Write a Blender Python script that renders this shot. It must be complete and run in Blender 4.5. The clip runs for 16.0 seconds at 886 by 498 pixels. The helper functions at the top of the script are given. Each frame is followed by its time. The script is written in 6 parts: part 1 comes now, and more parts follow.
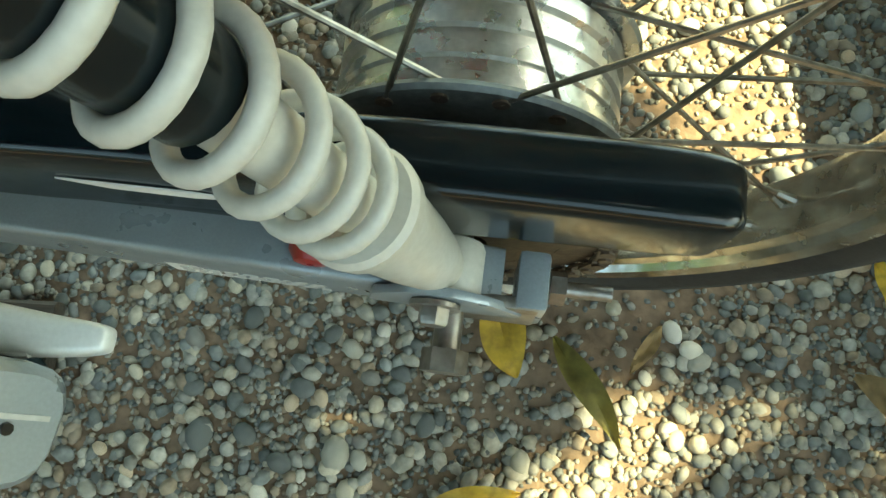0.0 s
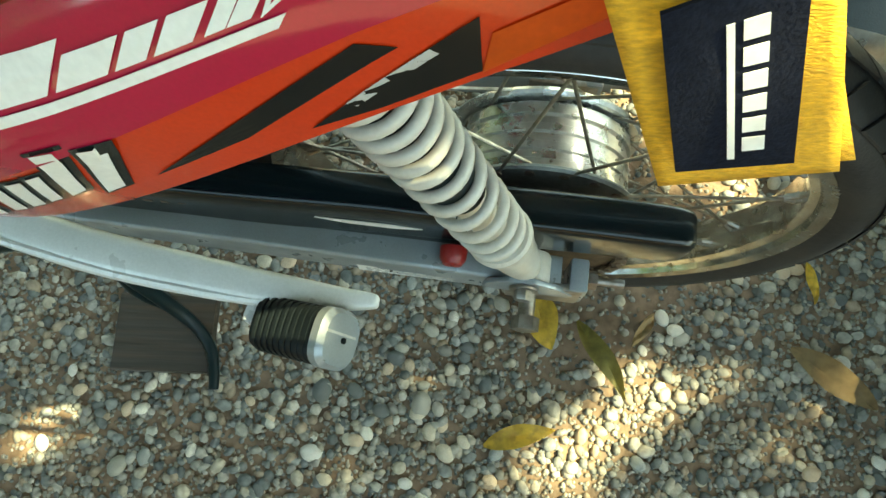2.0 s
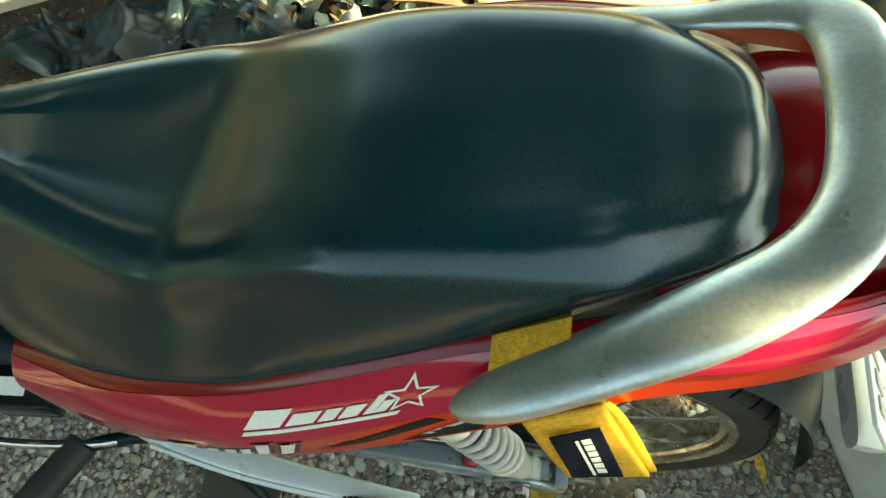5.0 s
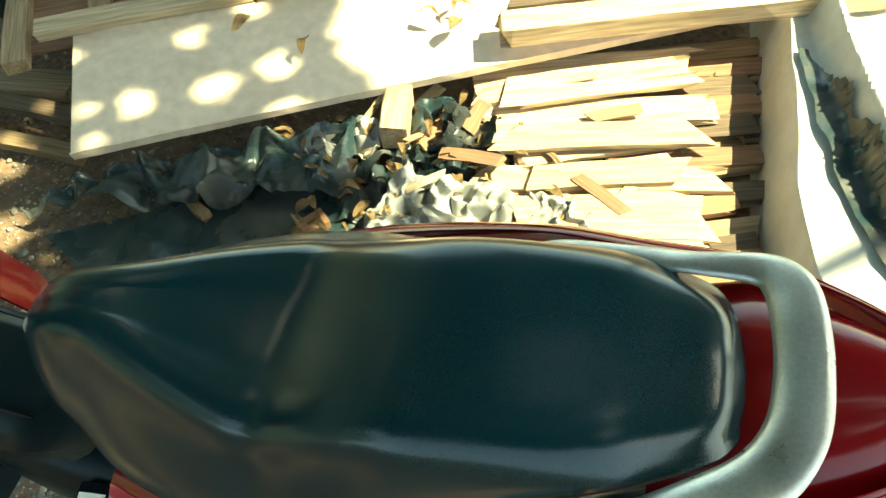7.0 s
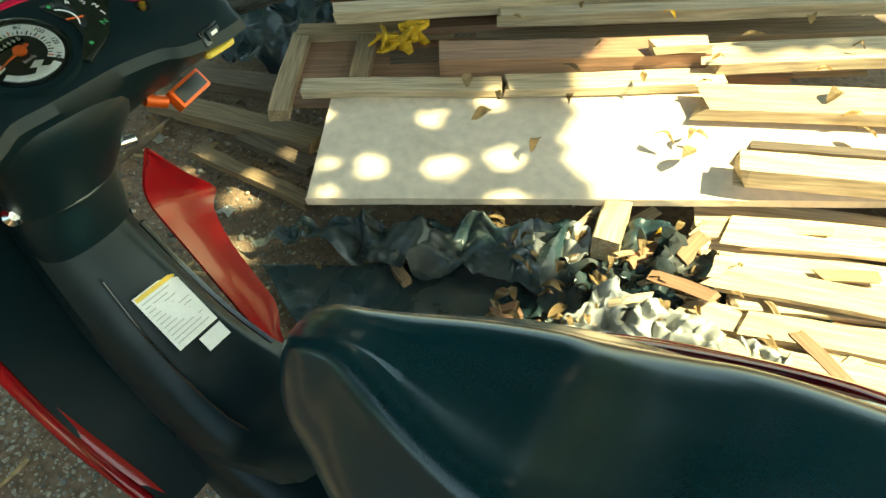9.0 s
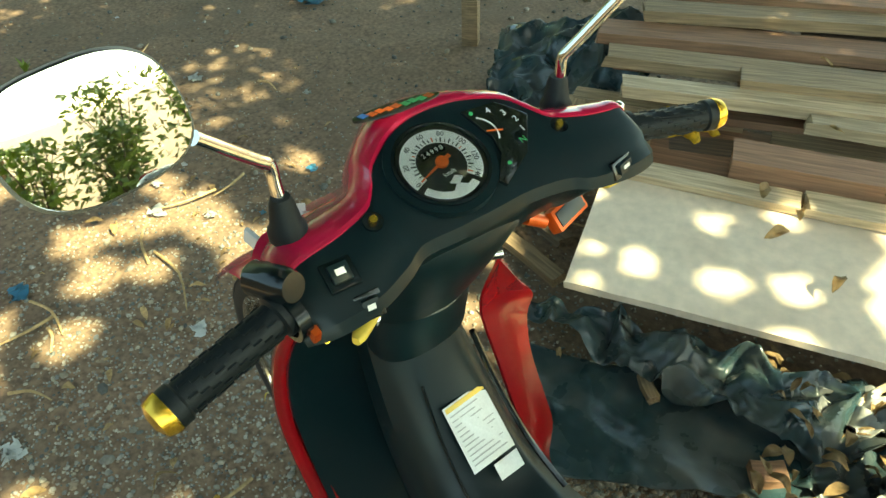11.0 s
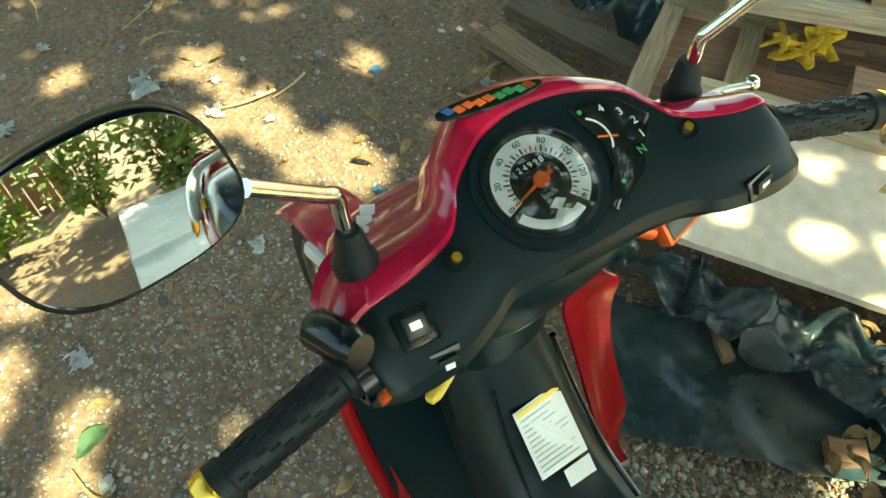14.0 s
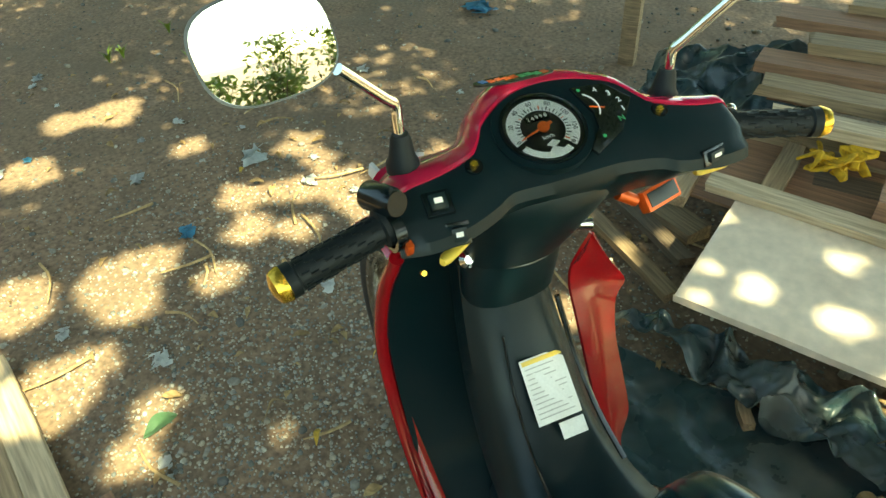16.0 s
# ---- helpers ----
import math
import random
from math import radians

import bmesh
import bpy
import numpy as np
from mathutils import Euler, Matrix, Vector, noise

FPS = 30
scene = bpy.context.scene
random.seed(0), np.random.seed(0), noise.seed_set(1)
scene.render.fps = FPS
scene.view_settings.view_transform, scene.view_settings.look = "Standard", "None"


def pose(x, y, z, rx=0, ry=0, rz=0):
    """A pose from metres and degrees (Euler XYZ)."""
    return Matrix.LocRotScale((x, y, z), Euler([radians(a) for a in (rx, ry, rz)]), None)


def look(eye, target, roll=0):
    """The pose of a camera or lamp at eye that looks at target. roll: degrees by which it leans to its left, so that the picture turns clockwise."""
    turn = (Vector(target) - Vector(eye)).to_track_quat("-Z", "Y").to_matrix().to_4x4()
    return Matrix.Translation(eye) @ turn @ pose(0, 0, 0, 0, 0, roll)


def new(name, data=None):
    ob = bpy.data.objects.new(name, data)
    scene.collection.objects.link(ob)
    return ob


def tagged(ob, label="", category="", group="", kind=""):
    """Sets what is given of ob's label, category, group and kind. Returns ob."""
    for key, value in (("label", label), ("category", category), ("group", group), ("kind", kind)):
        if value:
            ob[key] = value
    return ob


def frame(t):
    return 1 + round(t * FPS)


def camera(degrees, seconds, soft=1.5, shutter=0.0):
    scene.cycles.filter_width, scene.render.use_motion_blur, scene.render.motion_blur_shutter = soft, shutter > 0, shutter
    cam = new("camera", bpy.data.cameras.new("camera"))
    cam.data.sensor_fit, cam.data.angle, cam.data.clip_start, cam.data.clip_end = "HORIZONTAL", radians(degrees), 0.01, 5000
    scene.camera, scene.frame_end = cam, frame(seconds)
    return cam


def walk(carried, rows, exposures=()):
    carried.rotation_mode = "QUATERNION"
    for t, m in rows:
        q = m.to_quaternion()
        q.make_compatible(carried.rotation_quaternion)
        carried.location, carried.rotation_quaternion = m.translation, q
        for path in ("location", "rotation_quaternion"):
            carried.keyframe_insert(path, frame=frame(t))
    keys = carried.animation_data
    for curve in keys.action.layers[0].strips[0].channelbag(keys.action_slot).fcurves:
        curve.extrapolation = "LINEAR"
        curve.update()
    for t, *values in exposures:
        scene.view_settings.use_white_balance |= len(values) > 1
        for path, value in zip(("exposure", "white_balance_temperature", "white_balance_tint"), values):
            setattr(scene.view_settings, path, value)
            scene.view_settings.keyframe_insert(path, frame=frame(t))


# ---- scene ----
cam = camera(65.8, 16.0)
PATH = [
    (0, (0.036, -0.187, 0.641), (-0.095, 0.312, -1.291), -7.4),
    (0.5, (0.034, -0.213, 0.691), (-0.109, 0.296, -1.238), -8.3),
    (1, (0.017, -0.233, 0.75), (-0.113, 0.287, -1.177), -6.8),
    (1.5, (-0.006, -0.25, 0.821), (-0.127, 0.274, -1.105), -5.6),
    (2, (-0.023, -0.261, 0.883), (-0.144, 0.269, -1.042), -5.5),
    (2.5, (-0.028, -0.278, 0.953), (-0.157, 0.292, -0.96), -5.1),
    (3, (-0.036, -0.288, 1.007), (-0.172, 0.35, -0.884), -4.5),
    (3.5, (-0.038, -0.278, 1.058), (-0.19, 0.465, -0.792), -3.6),
    (3.7, (-0.038, -0.274, 1.074), (-0.192, 0.5, -0.764), -3.4),
    (5.8, (-0.007, -0.249, 1.231), (-0.264, 0.664, -0.53), -7.5),
    (6, (-0.005, -0.251, 1.252), (-0.271, 0.672, -0.503), -7.5),
    (6.5, (-0.01, -0.254, 1.291), (-0.313, 0.748, -0.414), -6.6),
    (7, (-0.019, -0.257, 1.311), (-0.372, 0.865, -0.307), -5.6),
    (7.5, (-0.049, -0.266, 1.305), (-0.474, 0.945, -0.229), -5.3),
    (8, (-0.08, -0.276, 1.301), (-0.615, 0.959, -0.178), -5.2),
    (8.5, (-0.104, -0.298, 1.305), (-0.765, 0.928, -0.13), -4.8),
    (9, (-0.145, -0.317, 1.311), (-0.941, 0.87, -0.089), -4.3),
    (9.5, (-0.185, -0.347, 1.303), (-1.132, 0.776, -0.055), -4.4),
    (10, (-0.249, -0.367, 1.334), (-1.334, 0.669, 0.011), -4.3),
    (10.2, (-0.282, -0.368, 1.36), (-1.41, 0.629, 0.043), -3.9),
    (12.3, (-0.675, -0.249, 1.338), (-1.852, 0.615, -0.029), -2.8),
    (12.5, (-0.689, -0.241, 1.316), (-1.819, 0.583, -0.113), -2.9),
    (13, (-0.715, -0.221, 1.283), (-1.751, 0.514, -0.262), -3.4),
    (13.5, (-0.666, -0.233, 1.323), (-1.703, 0.453, -0.244), -4.6),
    (14, (-0.6, -0.255, 1.38), (-1.666, 0.384, -0.186), -4.6),
    (14.5, (-0.526, -0.303, 1.428), (-1.639, 0.263, -0.134), -4.7),
    (15, (-0.429, -0.343, 1.438), (-1.584, 0.149, -0.118), -4.6),
    (15.5, (-0.35, -0.36, 1.411), (-1.625, 0.163, -0.038), -4.2),
    (16, (-0.316, -0.367, 1.362), (-1.732, 0.255, 0.094), -3.2),
]
walk(cam, [(t, look(eye, target, roll)) for t, eye, target, roll in PATH], exposures=[(0, 2.8, 9900, -16), (2.5, 2.82, 9900, -16), (3.5, 2.66, 9900, -16), (6, 2.45, 9900, -16), (8.5, 2.3, 9900, -16), (10, 2.4, 9700, -16), (12.5, 2.58, 9300, -18), (14.5, 2.52, 9300, -18), (16, 2.45, 9300, -18)])
# ---- world and sun ----
SUN_TO = Vector((0.62, 0.16, 0.77)).normalized()
world = bpy.data.worlds.new("sky")
scene.world = world
world.use_nodes = True
wn = world.node_tree.nodes
sky = wn.new("ShaderNodeTexSky")
sky.sky_type, sky.sun_disc, sky.dust_density = "NISHITA", False, 1.0
sky.sun_elevation = math.asin(SUN_TO.z)
sky.sun_rotation = math.atan2(SUN_TO.x, SUN_TO.y)
world.node_tree.links.new(sky.outputs[0], wn["Background"].inputs[0])
wn["Background"].inputs[1].default_value = 0.15
sun = new("sun", bpy.data.lights.new("sun", "SUN"))
sun.data.energy, sun.data.angle, sun.data.color = 4.0, radians(0.55), (1.0, 0.94, 0.82)
sun.matrix_world = look(SUN_TO * 12, (0, 0, 0))


# ---- materials ----
def material(name, color, rough=0.5, metal=0.0, grain=0.0, grain_size=40.0, stain=0.0, stain_size=4.0, stain_color=None, bump=0.0, bump_size=60.0,
             coat=0.0, coat_rough=0.06, vary=0.0, spec=0.5, stretch=(1, 1, 1), rough_var=0.0):
    """A node material: base colour, fine grain, larger stains, relief, and a shift from object to object."""
    m = bpy.data.materials.new(name)
    m.use_nodes = True
    nt = m.node_tree
    n, l = nt.nodes, nt.links
    b = n["Principled BSDF"]
    b.inputs["Roughness"].default_value, b.inputs["Metallic"].default_value = rough, metal
    b.inputs["Coat Weight"].default_value, b.inputs["Coat Roughness"].default_value = coat, coat_rough
    b.inputs["Specular IOR Level"].default_value = spec
    tc = n.new("ShaderNodeTexCoord")
    mp = n.new("ShaderNodeMapping")
    mp.inputs["Scale"].default_value = stretch
    l.new(tc.outputs["Object"], mp.inputs["Vector"])
    col = n.new("ShaderNodeRGB")
    col.outputs[0].default_value = (*color, 1)
    out = col.outputs[0]

    def noise_tex(size, detail=4.0):
        t = n.new("ShaderNodeTexNoise")
        t.inputs["Scale"].default_value, t.inputs["Detail"].default_value = size, detail
        l.new(mp.outputs[0], t.inputs["Vector"])
        return t.outputs["Fac"]

    def ramp(fac, a, b2, lo, hi):
        r = n.new("ShaderNodeMapRange")
        r.inputs["From Min"].default_value, r.inputs["From Max"].default_value = a, b2
        r.inputs["To Min"].default_value, r.inputs["To Max"].default_value = lo, hi
        l.new(fac, r.inputs["Value"])
        return r.outputs[0]

    def mul(c, fac):
        x = n.new("ShaderNodeVectorMath")
        x.operation = "SCALE"
        l.new(c, x.inputs[0])
        l.new(fac, x.inputs["Scale"])
        return x.outputs[0]

    if grain:
        out = mul(out, ramp(noise_tex(grain_size), 0.3, 0.7, 1 - grain, 1 + grain))
    if vary:
        oi = n.new("ShaderNodeObjectInfo")
        out = mul(out, ramp(oi.outputs["Random"], 0, 1, 1 - vary, 1 + vary))
    if stain:
        mx = n.new("ShaderNodeMix")
        mx.data_type = "RGBA"
        l.new(ramp(noise_tex(stain_size, 6), 0.45, 0.7, 0, stain), mx.inputs[0])
        l.new(out, mx.inputs[6])
        mx.inputs[7].default_value = (*(stain_color or [c * 0.4 for c in color]), 1)
        out = mx.outputs[2]
    l.new(out, b.inputs["Base Color"])
    if rough_var:
        l.new(ramp(noise_tex(stain_size * 2, 5), 0.3, 0.7, max(0.02, rough - rough_var), min(1, rough + rough_var)), b.inputs["Roughness"])
    if bump:
        bp = n.new("ShaderNodeBump")
        bp.inputs["Strength"].default_value, bp.inputs["Distance"].default_value = bump, 0.002
        l.new(noise_tex(bump_size, 8), bp.inputs["Height"])
        l.new(bp.outputs[0], b.inputs["Normal"])
    return m


RED = material("crimson_paint", (0.42, 0.006, 0.042), 0.12, coat=0.7, spec=0.45, grain=0.05, grain_size=600, stain=0.12, stain_size=9, stain_color=(0.30, 0.015, 0.03), bump=0.02, bump_size=15)
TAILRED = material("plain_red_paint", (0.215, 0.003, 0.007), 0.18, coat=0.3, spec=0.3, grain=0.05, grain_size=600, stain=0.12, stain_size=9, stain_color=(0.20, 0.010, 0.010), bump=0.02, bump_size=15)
ORANGE = material("orange_red_paint", (0.60, 0.035, 0.008), 0.2, coat=0.7, grain=0.06, grain_size=500, stain=0.15, stain_size=8)
BLACKP = material("black_plastic", (0.0026, 0.0110, 0.0135), 0.36, grain=0.2, grain_size=900, bump=0.10, bump_size=1500, stain=0.25, stain_size=12, stain_color=(0.007, 0.0135, 0.0150), rough_var=0.08, spec=0.25)
GLOSSB = material("gloss_black_plastic", (0.0022, 0.0060, 0.0075), 0.22, coat=0.2, grain=0.15, grain_size=300, stain=0.25, stain_size=25, stain_color=(0.010, 0.012, 0.012), rough_var=0.05, spec=0.4)
VINYL = material("seat_vinyl", (0.0008, 0.0230, 0.0300), 0.22, grain=0.10, grain_size=800, bump=0.015, bump_size=1100, stain=0.10, stain_size=5, stain_color=(0.006, 0.018, 0.020), rough_var=0.03, spec=0.5, coat=0.2, coat_rough=0.14)
RUBBER = material("tyre_rubber", (0.018, 0.018, 0.018), 0.7, grain=0.25, grain_size=200, stain=0.45, stain_size=14, stain_color=(0.055, 0.048, 0.038), bump=0.2, bump_size=400)
GRIPM = material("grip_rubber", (0.006, 0.0095, 0.0110), 0.5, spec=0.25, grain=0.2, grain_size=500, bump=0.1, bump_size=700, stain=0.2, stain_size=20)
CHROME = material("chrome", (0.75, 0.74, 0.70), 0.12, 1.0, grain=0.08, grain_size=120, stain=0.35, stain_size=30, stain_color=(0.35, 0.30, 0.24), rough_var=0.08)
RIMM = material("rim_chrome", (0.62, 0.60, 0.55), 0.2, 1.0, grain=0.12, grain_size=90, stain=0.75, stain_size=38, stain_color=(0.20, 0.15, 0.10), rough_var=0.12, bump=0.08, bump_size=120)
SPOKE = material("spoke_steel", (0.34, 0.31, 0.26), 0.38, 0.9, grain=0.3, grain_size=150, stain=0.6, stain_size=40, stain_color=(0.10, 0.075, 0.05))
ALU = material("cast_aluminium", (0.52, 0.53, 0.50), 0.36, 0.8, grain=0.1, grain_size=300, stain=0.4, stain_size=22, stain_color=(0.32, 0.30, 0.25), bump=0.1, bump_size=300, rough_var=0.1)
HUBM = material("hub_aluminium", (0.62, 0.62, 0.59), 0.30, 0.9, grain=0.12, grain_size=200, stain=0.35, stain_size=28, stain_color=(0.28, 0.25, 0.21), rough_var=0.12)
# Darker than the hub metal: the near flange's shade and dirt in colour.
FLANGE = material("shaded_flange", (0.16, 0.17, 0.165), 0.5, 0.6, grain=0.2, grain_size=200, stain=0.4, stain_size=30, stain_color=(0.07, 0.06, 0.05), bump=0.15, bump_size=300)
SPRING = material("cream_grey_paint", (0.52, 0.50, 0.44), 0.40, coat=0.15, grain=0.06, grain_size=300, stain=0.35, stain_size=25, stain_color=(0.40, 0.33, 0.24), rough_var=0.1, bump=0.05, bump_size=200)
SILVER = material("silver_paint", (0.27, 0.315, 0.34), 0.34, 0.35, grain=0.06, grain_size=700, stain=0.3, stain_size=18, stain_color=(0.20, 0.19, 0.17), coat=0.25, rough_var=0.1)
BRACK = material("silver_bracket_paint", (0.62, 0.64, 0.63), 0.32, 0.15, grain=0.05, grain_size=500, stain=0.25, stain_size=16, stain_color=(0.40, 0.39, 0.36), rough_var=0.08, coat=0.2)
STEEL = material("worn_steel", (0.36, 0.34, 0.31), 0.4, 0.9, grain=0.2, grain_size=150, stain=0.6, stain_size=45, stain_color=(0.14, 0.09, 0.055), bump=0.15, bump_size=250)
RUSTY = material("greasy_steel", (0.13, 0.10, 0.075), 0.5, 0.6, grain=0.3, grain_size=150, stain=0.5, stain_size=40, stain_color=(0.05, 0.035, 0.025), bump=0.2, bump_size=300)
GOLD = material("gold_anodised", (0.80, 0.48, 0.07), 0.26, 0.9, grain=0.08, grain_size=200, stain=0.15, stain_size=40)
YELLOW = material("yellow_plastic", (0.72, 0.50, 0.08), 0.4, grain=0.06, grain_size=200, stain=0.2, stain_size=40, stain_color=(0.45, 0.30, 0.06))
WEBBING = material("yellow_webbing", (0.68, 0.355, 0.028), 0.8, grain=0.25, grain_size=300, stain=0.25, stain_size=25, stain_color=(0.40, 0.22, 0.03), bump=0.5, bump_size=500, stretch=(1, 1, 3))
PATCH = material("black_cloth_patch", (0.008, 0.010, 0.018), 0.9, grain=0.3, grain_size=500, bump=0.2, bump_size=900, spec=0.08)
WHITE = material("white_decal", (0.78, 0.77, 0.72), 0.35, grain=0.05, grain_size=300, stain=0.2, stain_size=30, stain_color=(0.5, 0.46, 0.4))
PAPER = material("white_sticker", (0.74, 0.74, 0.70), 0.5, grain=0.05, grain_size=300, stain=0.3, stain_size=25, stain_color=(0.52, 0.50, 0.45))
PRINT = material("grey_print", (0.44, 0.43, 0.40), 0.6, grain=0.1, grain_size=300)
REDP = material("red_plastic", (0.26, 0.012, 0.012), 0.35, grain=0.15, grain_size=300, stain=0.3, stain_size=50)
ORANGEP = material("orange_anodised", (0.62, 0.09, 0.015), 0.3, 0.4, grain=0.08, grain_size=300, stain=0.2, stain_size=40)
SEAMG = material("grey_seam_plastic", (0.05, 0.058, 0.055), 0.45, grain=0.15, grain_size=300)
GLASSD = material("dark_lens", (0.008, 0.011, 0.010), 0.06, coat=1.0, grain=0.1, grain_size=60)
DIALW = material("dial_white", (0.84, 0.84, 0.80), 0.45, grain=0.03, grain_size=200)
DIALB = material("dial_black", (0.012, 0.014, 0.014), 0.4, grain=0.1, grain_size=200)
NEEDLE = material("needle_orange", (0.75, 0.12, 0.02), 0.45, grain=0.04, grain_size=200)
GREENP = material("green_decal", (0.05, 0.35, 0.12), 0.35, grain=0.08, grain_size=200)
BLUEP = material("blue_decal", (0.03, 0.16, 0.45), 0.35, grain=0.08, grain_size=200)
MIRROR = material("mirror_glass", (0.88, 0.90, 0.88), 0.02, 1.0)
CLEARG = material("clear_glass", (0.97, 0.98, 0.97), 0.01)
glass_node = next(k for k in CLEARG.node_tree.nodes if k.type == "BSDF_PRINCIPLED")
glass_node.inputs["Transmission Weight"].default_value = 1.0
WOODS = [
    material("grey_brown_timber", (0.29, 0.20, 0.115), 0.75, grain=0.4, grain_size=18, stretch=(0.35, 8, 8), stain=0.5, stain_size=5, stain_color=(0.10, 0.075, 0.05), bump=0.6, bump_size=40, vary=0.25),
    material("pale_timber", (0.52, 0.40, 0.26), 0.7, grain=0.4, grain_size=16, stretch=(0.35, 7, 7), stain=0.6, stain_size=5, stain_color=(0.22, 0.15, 0.08), bump=0.5, bump_size=40, vary=0.2),
    material("reddish_timber", (0.29, 0.155, 0.09), 0.72, grain=0.35, grain_size=15, stretch=(0.35, 8, 8), stain=0.4, stain_size=6, stain_color=(0.13, 0.08, 0.05), bump=0.5, bump_size=45, vary=0.2),
    material("dark_weathered_timber", (0.125, 0.088, 0.058), 0.8, grain=0.45, grain_size=20, stretch=(0.35, 8, 8), stain=0.5, stain_size=6, stain_color=(0.05, 0.042, 0.03), bump=0.7, bump_size=40, vary=0.2),
]
OILED = material("oily_dark_wood", (0.050, 0.042, 0.034), 0.45, grain=0.35, grain_size=20, stretch=(0.35, 8, 8), stain=0.6, stain_size=12, stain_color=(0.10, 0.060, 0.035), bump=0.4, bump_size=40)
BOARDM = material("dusty_plywood", (0.74, 0.61, 0.47), 0.8, grain=0.10, grain_size=30, stain=0.38, stain_size=3.5, stain_color=(0.42, 0.32, 0.23), bump=0.35, bump_size=60)
TARPB = material("black_plastic_sheet", (0.018, 0.040, 0.046), 0.30, grain=0.25, grain_size=25, stain=0.55, stain_size=6, stain_color=(0.16, 0.15, 0.125), bump=0.6, bump_size=25, rough_var=0.15)
TARPW = material("white_sheet", (0.62, 0.62, 0.57), 0.6, grain=0.08, grain_size=30, stain=0.35, stain_size=4, stain_color=(0.36, 0.34, 0.29), bump=0.4, bump_size=20)
SHEETG = material("pale_grey_sheet", (0.34, 0.35, 0.33), 0.35, grain=0.15, grain_size=30, stain=0.8, stain_size=9, stain_color=(0.10, 0.105, 0.10), bump=0.4, bump_size=25)
GROUNDM = material("gravelly_dirt", (0.188, 0.124, 0.080), 0.95, grain=0.45, grain_size=60, stain=0.7, stain_size=2.2, stain_color=(0.135, 0.098, 0.066), bump=1.0, bump_size=120)
PEBBLE = material("river_pebble", (0.22, 0.205, 0.175), 0.8, grain=0.25, grain_size=130, stain=0.4, stain_size=40, stain_color=(0.13, 0.12, 0.10), bump=0.25, bump_size=300, vary=0.55)
LEAFY = material("yellow_leaf", (0.70, 0.47, 0.07), 0.5, grain=0.25, grain_size=60, stain=0.55, stain_size=90, stain_color=(0.28, 0.15, 0.03), vary=0.15)
LEAFG = material("green_brown_leaf", (0.24, 0.20, 0.05), 0.55, grain=0.3, grain_size=60, stain=0.6, stain_size=50, stain_color=(0.09, 0.055, 0.02), vary=0.2)
LEAFB = material("dry_leaf", (0.42, 0.29, 0.14), 0.75, grain=0.3, grain_size=60, stain=0.5, stain_size=40, stain_color=(0.22, 0.13, 0.06), vary=0.35)
FOLIAGE = material("foliage", (0.06, 0.12, 0.03), 0.5, grain=0.4, grain_size=8, vary=0.3)
BARK = material("bark", (0.12, 0.09, 0.06), 0.9, grain=0.4, grain_size=20, bump=0.8, bump_size=30, stain=0.4)
CLOTHY = material("yellow_cloth", (0.52, 0.30, 0.02), 0.85, grain=0.3, grain_size=60, bump=0.5, bump_size=200)
LITTER = material("white_litter", (0.60, 0.62, 0.60), 0.5, grain=0.15, grain_size=30, stain=0.4, stain_size=20, vary=0.2)
LITTERB = material("blue_litter", (0.06, 0.25, 0.40), 0.5, grain=0.15, grain_size=30, stain=0.3, stain_size=20)


# ---- mesh helpers ----
def mesh_ob(name, bm, mat, smooth=True):
    me = bpy.data.meshes.new(name)
    bmesh.ops.recalc_face_normals(bm, faces=bm.faces)
    bm.to_mesh(me)
    bm.free()
    me.materials.append(mat)
    if smooth:
        me.polygons.foreach_set("use_smooth", [True] * len(me.polygons))
        me.set_sharp_from_angle(angle=radians(38))
    return new(name, me)


def part(name, bm, mat, parent=None, label="", smooth=True):
    ob = mesh_ob(name, bm, mat, smooth)
    if parent is not None:
        ob.parent = parent
        ob.matrix_parent_inverse = parent.matrix_world.inverted() if parent.type == "EMPTY" else Matrix()
    if label:
        ob["label"] = label
    return ob


def thing(name, label, category, group="", kind="", at=(0, 0, 0)):
    ob = new(name)
    ob.location = at
    ob.matrix_world = Matrix.Translation(at)
    return tagged(ob, label, category, group, kind)


def loft(rings, caps=True, closed=True, bm=None):
    """Skin through rings of points, all of one length."""
    bm = bm or bmesh.new()
    vs = [[bm.verts.new(p) for p in r] for r in rings]
    n = len(rings[0])
    for a, b in zip(vs, vs[1:]):
        for i in range(n if closed else n - 1):
            j = (i + 1) % n
            bm.faces.new((a[i], a[j], b[j], b[i]))
    if caps and closed:
        bm.faces.new(vs[0][::-1])
        bm.faces.new(vs[-1])
    return bm


def smooth_rows(rows, steps):
    """Catmull-Rom between rows of numbers."""
    rows = [np.array(r, float) for r in rows]
    out = []
    for i in range(len(rows) - 1):
        p0, p1, p2, p3 = rows[max(i - 1, 0)], rows[i], rows[i + 1], rows[min(i + 2, len(rows) - 1)]
        for k in range(steps):
            t = k / steps
            out.append(0.5 * (2 * p1 + (p2 - p0) * t + (2 * p0 - 5 * p1 + 4 * p2 - p3) * t * t + (3 * p1 - p0 - 3 * p2 + p3) * t ** 3))
    out.append(rows[-1])
    return [[float(v) for v in r] for r in out]


